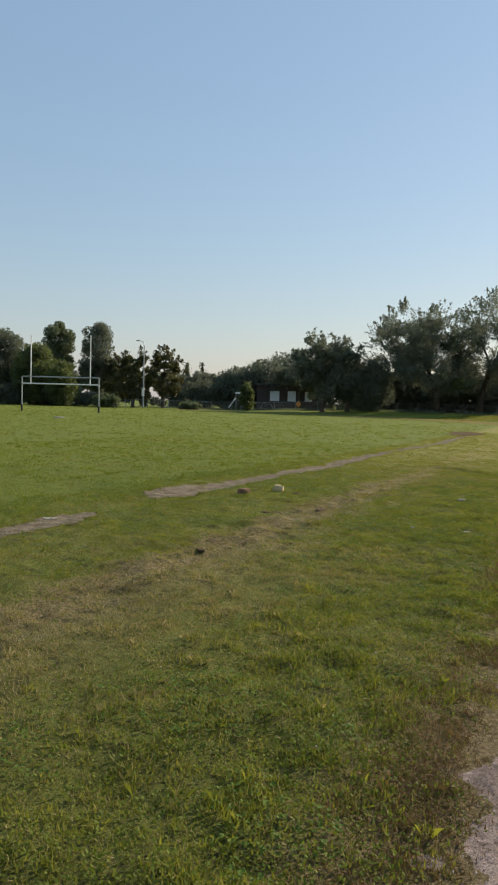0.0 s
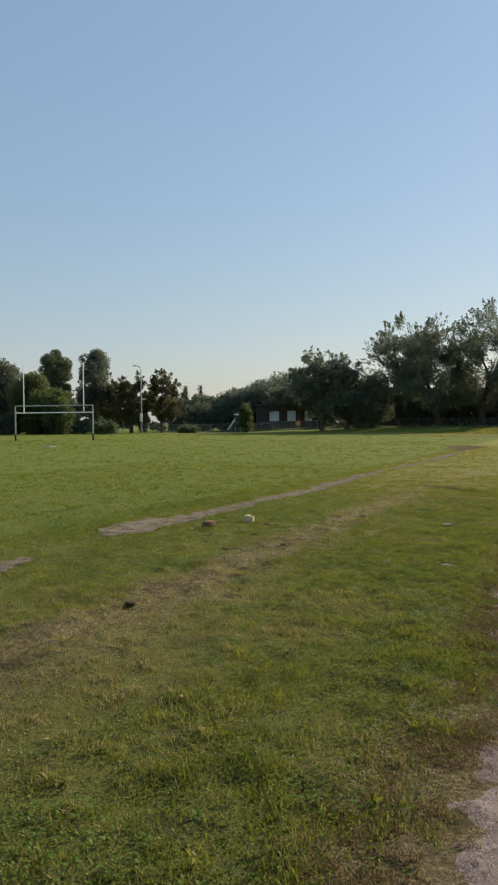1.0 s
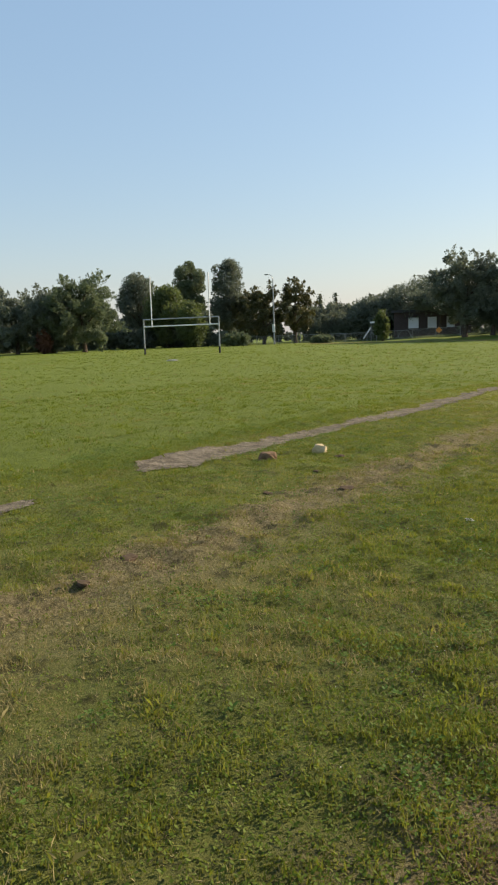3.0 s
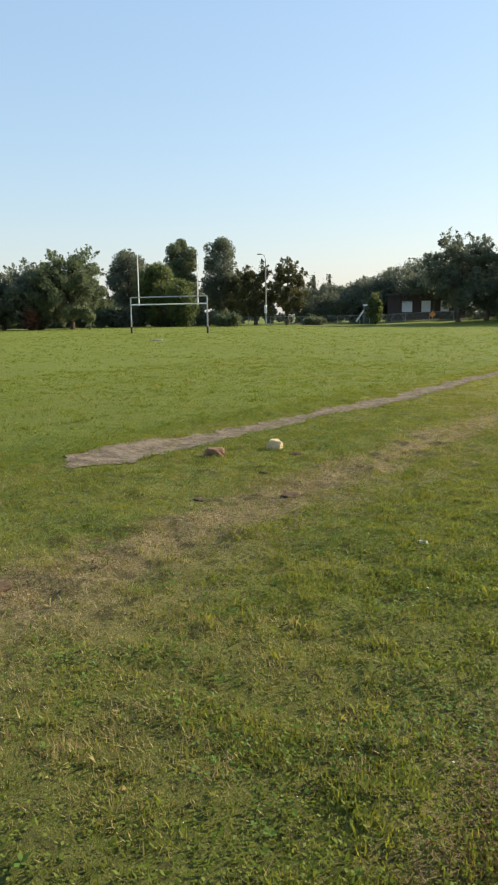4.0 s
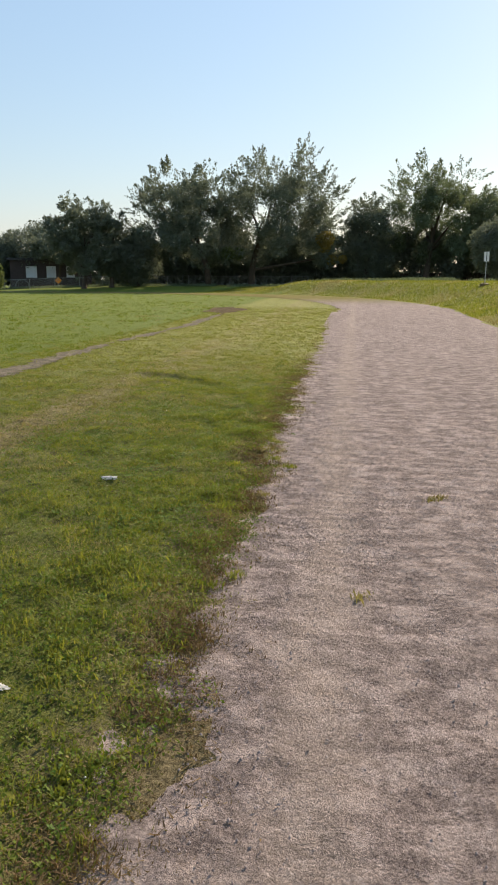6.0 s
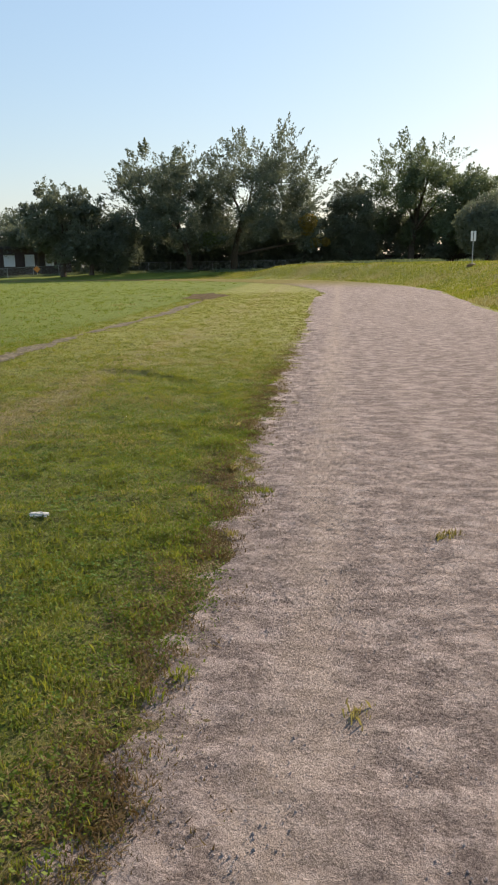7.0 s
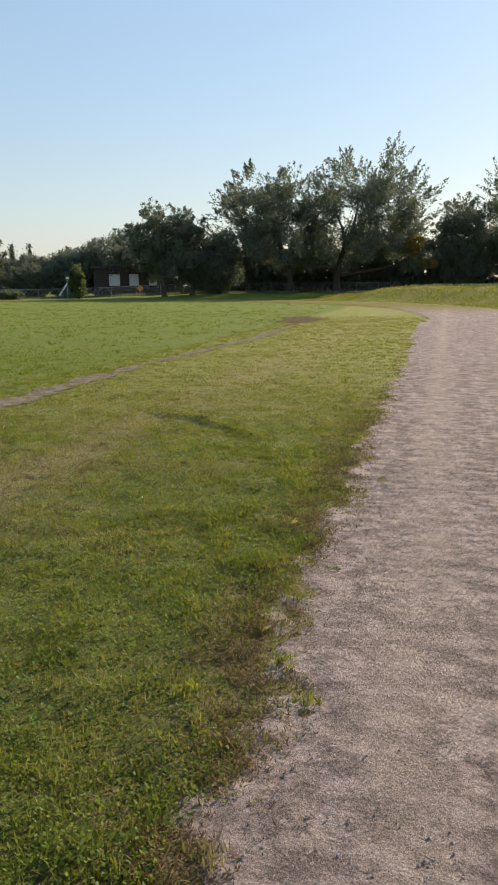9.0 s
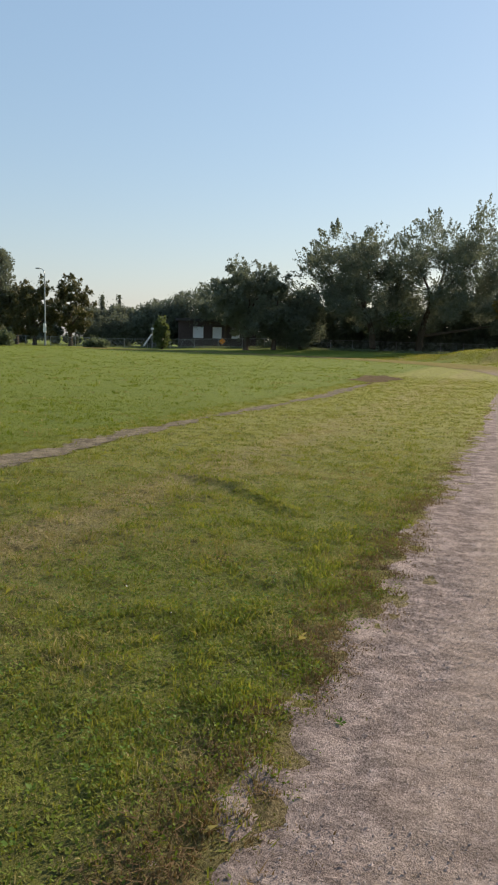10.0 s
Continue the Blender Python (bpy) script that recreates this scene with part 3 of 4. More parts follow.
tree("tree", -60.2, 97.2, 10.3, 5.8, LEAF_OLIVE, "sparse airy tree with sky showing through", "fan", seed=14, crown_from=0.12, density=0.5, spiky=50)
tree("tree", -60.1, 109.0, 7.2, 11.5, LEAF_DARK, "low wide dark thicket behind the fence", seed=15, crown_from=0.0)
tree("tree", -54.0, 112.0, 8.4, 9.5, LEAF_DARK, "low dark bushy tree behind the fence", seed=16, crown_from=0.0)
tree("tree", -48.5, 116.5, 10.8, 13.0, LEAF_DARK, "broad round-topped tree behind a low building", seed=17, crown_from=0.05, spiky=60)
tree("tree", -42.3, 110.0, 8.6, 9.5, LEAF_DARK, "dark tree overhanging the roof of a low house", seed=36, crown_from=0.40, spiky=20)
tree("tree", -64.0, 111.3, 8.9, 1.6, LEAF_DARK, "slim conifer tip above a thicket", "cone", seed=18, crown_from=0.0)
tree("tree", -61.7, 112.7, 8.9, 1.9, LEAF_DARK, "slim conifer tip above a thicket", "cone", seed=19, crown_from=0.0)
tree("cypress", -44.1, 93.7, 4.5, 1.9, LEAF_LIGHT, "small bright green column-shaped conifer beside the track", "column", 0.02, 2.2, 0.14, seed=20)
tree("shrub", -60.2, 82.7, 2.3, 3.9, LEAF, "rounded green shrub at the field's edge", seed=21, crown_from=0.0, density=1.6, leaf=0.18, group="shrubs at the field's edge")
tree("shrub", -51.1, 89.8, 1.5, 3.1, LEAF, "low rounded green shrub at the field's edge", seed=22, crown_from=0.0, density=1.8, leaf=0.16, group="shrubs at the field's edge")
tree("shrub", -72.0, 60.1, 3.0, 1.7, LEAF_RED, "reddish brown shrub beneath dark trees", seed=23, crown_from=0.0, density=1.2, leaf=0.18, group="shrubs at the field's edge")
tree("tree", -33.6, 96.5, 11.6, 9.2, LEAF_DARK, "bushy dark tree with spiky upright shoots", "fan", seed=24, crown_from=0.12, leaf=0.14, spiky=150)
tree("tree", -30.4, 97.5, 10.6, 4.6, LEAF_DARK, "slim dark tree with a pointed spray on top", "fan", seed=37, crown_from=0.05, leaf=0.14, spiky=70)
tree("tree", -27.4, 98.6, 8.2, 6.4, LEAF_DARK, "dark bushy tree beside larger ones", seed=25, crown_from=0.04, leaf=0.15, spiky=60)
tree("tree", -18.9, 101.0, 15.3, 13.2, LEAF_DARK, "large spreading dark tree with gaps in its crown", "fan", seed=26, crown_from=0.13, density=0.75, leaf=0.14, spiky=300, offset=-2.6, turning=LEAF_LIGHT)
tree("tree", -13.9, 105.0, 17.1, 14.6, LEAF_DARK, "largest spreading tree with yellowing lower leaves", "fan", seed=27, crown_from=0.12, density=0.8, leaf=0.14, spiky=330, offset=3.4, turning=LEAF_TURN)
tree("tree", 1.4, 109.6, 13.6, 6.8, LEAF_DARK, "dense dark tree on the bank", seed=28, crown_from=0.03, leaf=0.15, spiky=60)
tree("tree", 9.6, 112.0, 16.8, 12.8, LEAF, "tall broad airy tree with sky between its leaves", "fan", seed=30, crown_from=0.14, density=0.5, leaf=0.14, spiky=240, offset=0.8, turning=LEAF_LIGHT)
tree("tree", 17.6, 111.0, 14.6, 8.0, LEAF, "tall airy tree with thin outer foliage", seed=31, crown_from=0.1, density=0.6, leaf=0.15, spiky=90)
tree("tree", 15.9, 93.1, 9.3, 7.4, LEAF_DARK, "low dark tree at the top of the bank", seed=32, crown_from=0.02, leaf=0.15, spiky=50)


def thicket(name, line, tall, label, seed):
    """A long belt of undergrowth along a line of (x, y)."""
    rng = np.random.RandomState(seed)
    lobes = []
    for (ax, ay), (bx, by) in zip(line, line[1:]):
        for k in range(int(math.hypot(bx - ax, by - ay) / 0.28)):
            t = (k + rng.rand()) / int(math.hypot(bx - ax, by - ay) / 0.28)
            px, py, r = ax + (bx - ax) * t + rng.normal() * 0.8, ay + (by - ay) * t + rng.normal() * 0.8, 0.5 + 0.9 * rng.rand()
            lobes.append((px, py, float(height(px, py)) + ((k % 5 + rng.rand()) / 5) ** 0.9 * tall, r))
    co, fs = leaf_cloud(rng, lobes, len(lobes) * 150, 0.32)
    gz = height(co[:, 0], co[:, 1]) + 0.02
    co[:, 2] = np.maximum(co[:, 2], gz)
    return tagged(fast_mesh(name, co, fs, LEAF_DARK), label, "undergrowth", kind="stuff")


thicket("undergrowth", [(-110, 45), (-98, 78), (-85, 104), (-66, 116), (-46, 122), (-24, 118)], 6.0, "dark belt of undergrowth behind the fence", 71)
thicket("undergrowth", [(-97, 54), (-86, 70), (-77, 80), (-68, 88)], 2.6, "dark undergrowth beneath the trees", 73)
thicket("undergrowth", [(-35, 107), (-20, 110), (-6, 112.5), (3, 113)], 4.6, "dark undergrowth between the tree trunks", 74)
thicket("undergrowth", [(-34, 119), (-8, 118), (10, 119), (32, 113), (36, 94)], 6.5, "dark far undergrowth behind the board fence", 75)
thicket("undergrowth", [(-26, 112), (-8, 113), (8, 115), (26, 110), (30, 92)], 7.0, "dark belt of undergrowth behind the bank", 72)


def weed_line():
    """Uncut weeds along the crest of the bank and under the trees."""
    rng = np.random.RandomState(77)
    n = 15000
    th = 18 + 90 * rng.rand(n)
    r = R_OUT + 6.2 + rng.rand(n) * 2.5 + (th > 50) * 3
    x, y = BEND[0] + r * np.cos(np.radians(th)), BEND[1] + r * np.sin(np.radians(th))
    keep = value_noise(x, y, 2.0, 78) > 0.38
    x, y = x[keep], y[keep]
    return tagged(blades("tall_weeds", x, y, 0.28, 0.05, LEAF, rng), "uncut weeds along the bank and fence", "weeds", kind="stuff")


def blades(name, x, y, tall, wide, material, rng, lean=0.6, sink=0.004):
    """Bent two-piece blades standing on the ground at x, y."""
    n = len(x)
    a = rng.rand(n) * 2 * math.pi
    l = np.clip(rng.normal(size=n), -1.6, 1.6) * lean * 0.6 + 0.25 * lean
    h = np.asarray(tall) * (0.5 + 0.8 * rng.rand(n))
    w = wide * (0.6 + 0.8 * rng.rand(n))
    z = height(x, y) - sink
    f = rng.rand(n) * 2 * math.pi
    ux, uy = np.cos(f) * w / 2, np.sin(f) * w / 2
    lx, ly = np.cos(a) * l * h, np.sin(a) * l * h
    v0 = np.stack([x - ux, y - uy, z], -1)
    v1 = np.stack([x + ux, y + uy, z], -1)
    v2 = np.stack([x + lx * 0.35 + ux * 0.7, y + ly * 0.35 + uy * 0.7, z + h * 0.62], -1)
    v3 = np.stack([x + lx, y + ly, z + h * (1 - 0.25 * np.minimum(np.abs(l), 1.5))], -1)
    co = np.stack([v0, v1, v2, v3], 1).reshape(-1, 3)
    i = np.arange(n)[:, None] * 4
    faces = np.concatenate([i + [0, 1, 2], i + [0, 2, 3]])
    return fast_mesh(name, co, faces, material)


weed_line()


# ---- goal, lamps, fence ----
def goal():
    a, b = Vector((-46.04, 50.6)), Vector((-38.93, 52.32))
    mid, half = (a + b) / 2, (b - a).length / 2
    z0 = float(height(mid.x, mid.y))
    root = empty("goal", (mid.x, mid.y, z0), "grey steel combined goal with two crossbars and tall uprights", "goal", turn=math.degrees(math.atan2(b.y - a.y, b.x - a.x)))
    for s in (-1, 1):
        part("post", tube([(s * half, 0, -0.1), (s * half, 0, 3.05)], [0.06, 0.06], 12), GALV, root)
        part("pad", tube([(s * half, 0, 0.0), (s * half, 0, 0.55)], [0.085, 0.08], 12), DARK, root, "dark sleeve at the post's foot")
        part("upright", tube([(s * 2.82, 0, 2.35), (s * 2.82, 0, 6.75)], [0.05, 0.045], 10), WHITE, root, "white painted upright")
        part("brace", tube([(s * half, 0, 2.30), (s * (half - 0.35), 0, 2.44)], [0.03, 0.03], 8), GALV, root)
    part("crossbar", tube([(-half, 0, 3.05), (half, 0, 3.05)], [0.055, 0.055], 12), GALV, root)
    part("crossbar", tube([(-half, 0, 2.44), (half, 0, 2.44)], [0.055, 0.055], 12), WHITE, root)


goal()


def lamp_post(x, y, top, turn, box_at=None):
    z0 = float(height(x, y))
    h = top - z0
    root = empty("street_lamp", (x, y, z0), "tall grey steel street lamp with short curved arm", "street lamp", "street lamps", turn=turn)
    part("pole", tube([(0, 0, -0.1), (0, 0, h * 0.5), (0, 0, h * 0.93)], [0.13, 0.10, 0.07], 12), GALV, root)
    part("arm", tube([(0, 0, h * 0.92), (-0.12, 0, h * 0.965), (-0.4, 0, h * 0.985), (-0.7, 0, h * 0.992)], [0.06, 0.05, 0.045, 0.04], 8), GALV, root)
    part("lamp_head", box((0.6, 0.28, 0.16), (-0.9, 0, h * 0.992), 0.05), GALV, root)
    if box_at:
        part("notice_box", box((0.34, 0.28, 1.15), (0, -0.12, box_at), 0.03), WHITE, root, "white cabinet strapped to the pole")


lamp_post(-60.0, 91.5, 10.2, 15, 2.3)
lamp_post(-95.3, 71.5, 10.3, 40)


def fence(points):
    """Chain-link fence: posts, top rail and wire bays."""
    root = empty("fence", (points[0][0], points[0][1], 0), "low grey chain-link fence along the field's far edge", "fence")
    base = Vector((points[0][0], points[0][1], 0))
    for (ax, ay), (bx, by) in zip(points, points[1:]):
        length = math.hypot(bx - ax, by - ay)
        bays = max(1, round(length / 3.0))
        for k in range(bays):
            p = Vector((ax + (bx - ax) * k / bays, ay + (by - ay) * k / bays, 0))
            q = Vector((ax + (bx - ax) * (k + 1) / bays, ay + (by - ay) * (k + 1) / bays, 0))
            p.z, q.z = float(height(p.x, p.y)), float(height(q.x, q.y))
            part("post", tube([p - base - Vector((0, 0, 0.1)), p - base + Vector((0, 0, 1.28))], [0.035, 0.03], 8), GALV, root)
            part("rail", tube([p - base + Vector((0, 0, 1.22)), q - base + Vector((0, 0, 1.22))], [0.022, 0.022], 6), GALV, root)
            verts, faces = [], []
            run, cell = (q - p).length, 0.16
            for d in (-1, 1):
                for m in range(-8, int(run / cell) + 9):
                    s0, s1 = m * cell, m * cell + d * 1.15
                    t0, t1 = sorted((s0, s1))
                    lo, hi = max(t0, 0), min(t1, run)
                    if hi <= lo:
                        continue
                    zz = lambda s: 0.05 + abs(s - s0)
                    c0, c1 = p + (q - p) * (lo / run), p + (q - p) * (hi / run)
                    c0.z += zz(lo)
                    c1.z += zz(hi)
                    k0 = len(verts)
                    o = Vector((0, 0, 0.0045))
                    verts += [c0 - base - o, c1 - base - o, c1 - base + o, c0 - base + o]
                    faces.append((k0, k0 + 1, k0 + 2, k0 + 3))
            mesh_object("wire_mesh", verts, faces, GALV, root)
    return root


def board_fence(points, tall):
    """Solid wooden fence in bays of boards between posts."""
    root = empty("board_fence", (points[0][0], points[0][1], 0), "dark weathered wooden board fence behind the trees", "fence")
    base = Vector((points[0][0], points[0][1], 0))
    for (ax, ay), (bx, by) in zip(points, points[1:]):
        bays = max(1, round(math.hypot(bx - ax, by - ay) / 2.4))
        for k in range(bays):
            p = Vector((ax + (bx - ax) * k / bays, ay + (by - ay) * k / bays, 0))
            q = Vector((ax + (bx - ax) * (k + 1) / bays, ay + (by - ay) * (k + 1) / bays, 0))
            p.z = q.z = float(height((p.x + q.x) / 2, (p.y + q.y) / 2)) - 0.15
            turn = Matrix.Rotation(math.atan2(q.y - p.y, q.x - p.x), 4, "Z")
            run = (q - p).length
            part("post", box((0.1, 0.1, tall + 0.12), p - base + Vector((0, 0, tall / 2)), 0.01, turn), WOOD, root)
            mid = (p + q) / 2 - base + Vector((0, 0, tall / 2))
            for n in range(6):
                off = turn @ Vector(((n + 0.5) / 6 * (run - 0.12) - (run - 0.12) / 2, 0.012 * (n % 2), 0.03 * math.sin(n * 2.3 + k)))
                part("board", box(((run - 0.12) / 6 - 0.015, 0.025, tall - 0.05), mid + off, 0, turn), WOOD, root)
    return root


board_fence([(-29, 114.5), (-12, 115.5), (4, 116.5), (22, 114)], 1.8)
fence([(-84, 74), (-66, 90), (-52, 98), (-36, 101), (-20, 108), (-6, 110)])


# ---- building behind the fence ----
def low_building():
    ax, ay, bx, by = -47.0, 110.4, -41.6, 112.6
    ang = math.degrees(math.atan2(by - ay, bx - ax))
    z0 = float(height(-44, 112)) - 0.05
    root = empty("house", (-44.3, 111.5, z0), "low red-brown brick house with white window blinds", "house", turn=ang)
    wide, deep, tall = 11.5, 7.0, 4.0
    spots = [(-2.8, 0.77), (0.0, 0.67), (2.75, 0.6)]
    sill, head = 1.55, 3.2
    cuts = [-wide / 2] + [e for c, hw in spots for e in (c - hw, c + hw)] + [wide / 2]
    bms = [box((wide, 0.3, sill), (0, 0.15, sill / 2)), box((wide, 0.3, tall - head), (0, 0.15, (tall + head) / 2))]
    for lo, hi in zip(cuts[0::2], cuts[1::2]):
        bms.append(box((hi - lo, 0.3, head - sill), ((lo + hi) / 2, 0.15, (sill + head) / 2)))
    part("wall", merge(bms), BRICK, root)
    for s in (-1, 1):
        part("wall", box((0.3, deep - 0.3, tall), (s * (wide / 2 - 0.15), deep / 2 + 0.15, tall / 2)), BRICK, root)
    part("wall", box((wide - 0.6, 0.3, tall), (0, deep - 0.15, tall / 2)), BRICK, root)
    part("roof", box((wide + 0.8, deep + 0.8, 0.35), (0, deep / 2, tall + 0.175), 0.05), ASPHALT_ROOF, root)
    for c, hw in spots:
        w = part("window", merge([box((2 * hw, 0.08, 0.08), (c, 0.1, sill + 0.04)), box((2 * hw, 0.08, 0.08), (c, 0.1, head - 0.04)),
                                  box((0.08, 0.08, head - sill - 0.16), (c - hw + 0.04, 0.1, (sill + head) / 2)), box((0.08, 0.08, head - sill - 0.16), (c + hw - 0.04, 0.1, (sill + head) / 2))]), WHITE, root)
        part("blind", box((2 * hw - 0.16, 0.03, head - sill - 0.16), (c, 0.12, (sill + head) / 2)), BLIND, w, "closed white blind")


low_building()


def diamond_sign(x, y):
    z0 = float(height(x, y))
    root = empty("warning_sign", (x, y, z0), "orange diamond warning sign on a steel post", "sign", turn=25)
    part("post", tube([(0, 0.04, -0.1), (0, 0.04, 1.5)], [0.03, 0.03], 8), GALV, root)
    part("panel", box((0.66, 0.02, 0.66), (0, 0, 0.95), 0.004, Matrix.Rotation(radians(45), 4, "Y")), ORANGE, root)


diamond_sign(-40.4, 104.5)


def playset(x, y):
    z0 = float(height(x, y))
    root = empty("play_slide", (x, y, z0), "small white playground slide with a flat roof", "slide", turn=25)
    for px in (0.0, 0.8):
        for py in (0.0, 0.7):
            part("post", tube([(px, py, -0.1), (px, py, 2.5)], [0.04, 0.04], 8), GALV, root)
    part("roof", box((1.05, 0.95, 0.24), (0.4, 0.35, 2.6), 0.03), WHITE, root)
    part("deck", box((0.9, 0.8, 0.08), (0.4, 0.35, 1.5), 0.01), GALV, root)
    bms = [box((1.9, 0.42, 0.04), (-0.55, 0.35, 1.02), 0.01, Matrix.Rotation(radians(-56), 4, "Y"))]
    for s in (-1, 1):
        bms.append(box((1.9, 0.04, 0.2), (-0.58, 0.35 + s * 0.22, 1.08), 0.01, Matrix.Rotation(radians(-56), 4, "Y")))
    part("chute", merge(bms), WHITE, root, "white sloping chute")


playset(-48.6, 99.5)


def climbing_arch(x, y):
    z0 = float(height(x, y))
    root = empty("climbing_arch", (x, y, z0), "pale curved steel climbing arch", "playground frame", turn=30)
    for k in range(2):
        pts = [(1.0 * math.cos(a), k * 0.7, -0.05 + 1.35 * math.sin(a)) for a in np.linspace(0, math.pi, 11)]
        part("hoop", tube(pts, [0.014] * 11, 8), GALV, root)
    for a in np.linspace(0.4, math.pi - 0.4, 6):
        p = (1.0 * math.cos(a), 0, -0.05 + 1.35 * math.sin(a))
        part("rung", tube([p, (p[0], 0.7, p[2])], [0.009, 0.009], 6), GALV, root)


climbing_arch(-45.4, 104.0)


def bank_sign(x, y):
    z0 = float(height(x, y))
    root = empty("field_sign", (x, y, z0), "small white field sign on a thin steel post", "sign", turn=-3)
    part("post", tube([(0, 0.03, -0.1), (0, 0.03, 1.95)], [0.025, 0.025], 8), GALV, root)
    part("panel", box((0.30, 0.015, 0.56), (0, 0, 1.68), 0.004), WHITE, root)
    part("bar", box((0.035, 0.004, 0.5), (0, -0.0105, 1.68)), DARK, root, "dark line down the sign")
    part("footing", tube([(0, 0.03, -0.05), (0, 0.03, 0.10), (0, 0.03, 0.16)], [0.3, 0.26, 0.1], 10), BLADE_BROWN, root, "dark clump at the foot")


bank_sign(7.6, 52.9)


# ---- grass ----
def scatter(rng, count, x0, x1, y0, y1):
    return x0 + (x1 - x0) * rng.rand(count), y0 + (y1 - y0) * rng.rand(count)


def tuft_height(x, y):
    """Clumpy, unevenly mown grass, taller beside the worn strip and in a few mowing ridges."""
    t = 0.28 + 0.45 * value_noise(x, y, 0.6, 81) + 1.5 * value_noise(x, y, 0.17, 82) ** 2
    t = t * np.where((bare_amount(x + 0.16, y) > 0.5), 1.9, 1.0)
    t = t * (1 + 1.2 * ruts(x, y))
    return t


def simple_blades(name, x, y, tall, wide, material, rng, lean=1.25):
    """Fine one-piece blades."""
    n = len(x)
    a, f = rng.rand(n) * 6.283, rng.rand(n) * 6.283
    h = np.asarray(tall) * (0.45 + 0.9 * rng.rand(n))
    w = wide * (0.6 + 0.8 * rng.rand(n)) / 2
    l = np.minimum(np.abs(rng.normal(size=n)), 1.5) * lean * h
    z = height(x, y) - 0.003
    co = np.stack([np.stack([x - np.cos(f) * w, y - np.sin(f) * w, z], -1), np.stack([x + np.cos(f) * w, y + np.sin(f) * w, z], -1),
                   np.stack([x + np.cos(a) * l, y + np.sin(a) * l, z + h / np.sqrt(1 + (l / h) ** 2)], -1)], 1).reshape(-1, 3)
    return fast_mesh(name, co, np.arange(3 * n).reshape(-1, 3), material)


def lawn(count, region, tall, wide, seed, make, near=False, green_blade=None):
    """Tufts of green, straw-coloured and withered blades over a stretch of the plan; near: thickest beside the track."""
    rng = np.random.RandomState(seed)
    per = 14
    count = count // per
    x, y = scatter(rng, count, *region)
    if near:
        x = -0.15 - (np.exp(rng.rand(count) * math.log(1 + (-region[0]) / 0.9)) - 1) * 0.9
    tuft = np.repeat(rng.rand(count), per)
    vigour = np.repeat(0.55 + 0.95 * rng.rand(count) ** 1.7, per)
    spread = np.repeat((0.012 + 0.03 * rng.rand(count)) * (0.6 + wide / 0.012), per)
    count = count * per
    x = np.repeat(x, per) + spread * rng.normal(size=count)
    y = np.repeat(y, per) + spread * rng.normal(size=count)
    edge = track_edge(y)
    inside = edge - x                                   # how far from the gravel
    clump = value_noise(x + 0.31 * y, y - 0.31 * x, 0.37, 83) * 0.4 + value_noise(x, y, 0.15, 86) * 0.3 + value_noise(x, y, 0.055, 80) * 0.3
    keep = rng.rand(count) < np.where(inside > -0.12, smooth((inside + 0.16 + 0.35 * (clump - 0.45)) / 0.26), (clump > 0.57) * smooth((0.34 + inside) / 0.3) * 0.45)
    keep &= (bare_amount(x, y) < 0.25 + 0.6 * rng.rand(count)) | (rng.rand(count) < 0.10 * (clump > 0.5))
    keep &= rng.rand(count) < smooth((region[3] - y) / ((0.5 if near else 0.2) * (region[3] - region[2])))
    keep &= rng.rand(count) < 0.45 + 0.55 * smooth((value_noise(x, y, 0.27, 84) - 0.15) / 0.4)
    if near:
        keep &= rng.rand(count) < smooth((y + 0.42 * x - 0.2) / 0.9)
    keep &= rng.rand(count) > 0.5 * np.exp(-((x + 3.5) / 0.33) ** 2) * smooth((20 - y) / 4) * (value_noise(x, y, 0.3, 87) > 0.45)
    x, y, inside, tuft, vigour = x[keep], y[keep], inside[keep], tuft[keep], vigour[keep]
    dry = dry_amount(x, y)
    reach = 0.5 + 0.5 * smooth((6 - y) / 2.5)
    withered = smooth((reach - inside) / (reach + 0.05)) * (0.25 + 0.75 * value_noise(x, y, 0.4, 85))
    u = 0.35 * rng.rand(len(x)) + 0.65 * tuft
    is_brown = u < withered + 0.45 * np.exp(-((x + 3.5) / 0.3) ** 2) * smooth((18 - y) / 5) * (value_noise(x, y, 0.35, 87) > 0.55)
    is_dry = ~is_brown & (0.5 * rng.rand(len(x)) + 0.5 * (7.3 * tuft % 1) < 0.10 + 0.66 * dry)
    green = ~is_brown & ~is_dry
    t = tall * vigour * tuft_height(x, y) * (0.55 + 0.45 * smooth((inside + 0.05) / 0.25))
    t = np.minimum(t, tall * (1.15 + 0.35 * tuft))
    tagged(make("grass", x[green], y[green], t[green], wide, green_blade or BLADE, rng), "short uneven green grass covering the field", "grass", kind="stuff")
    tagged(make("dry_grass", x[is_dry], y[is_dry], t[is_dry] * 0.9, wide * 0.8, BLADE_DRY, rng, 0.95), "straw-coloured dry grass among the green", "grass", kind="stuff")
    if is_brown.any():
        tagged(make("withered_grass", x[is_brown], y[is_brown], t[is_brown] * 0.8, wide * 0.9, BLADE_BROWN, rng, 0.95), "withered brown grass along the gravel edge", "grass", kind="stuff")


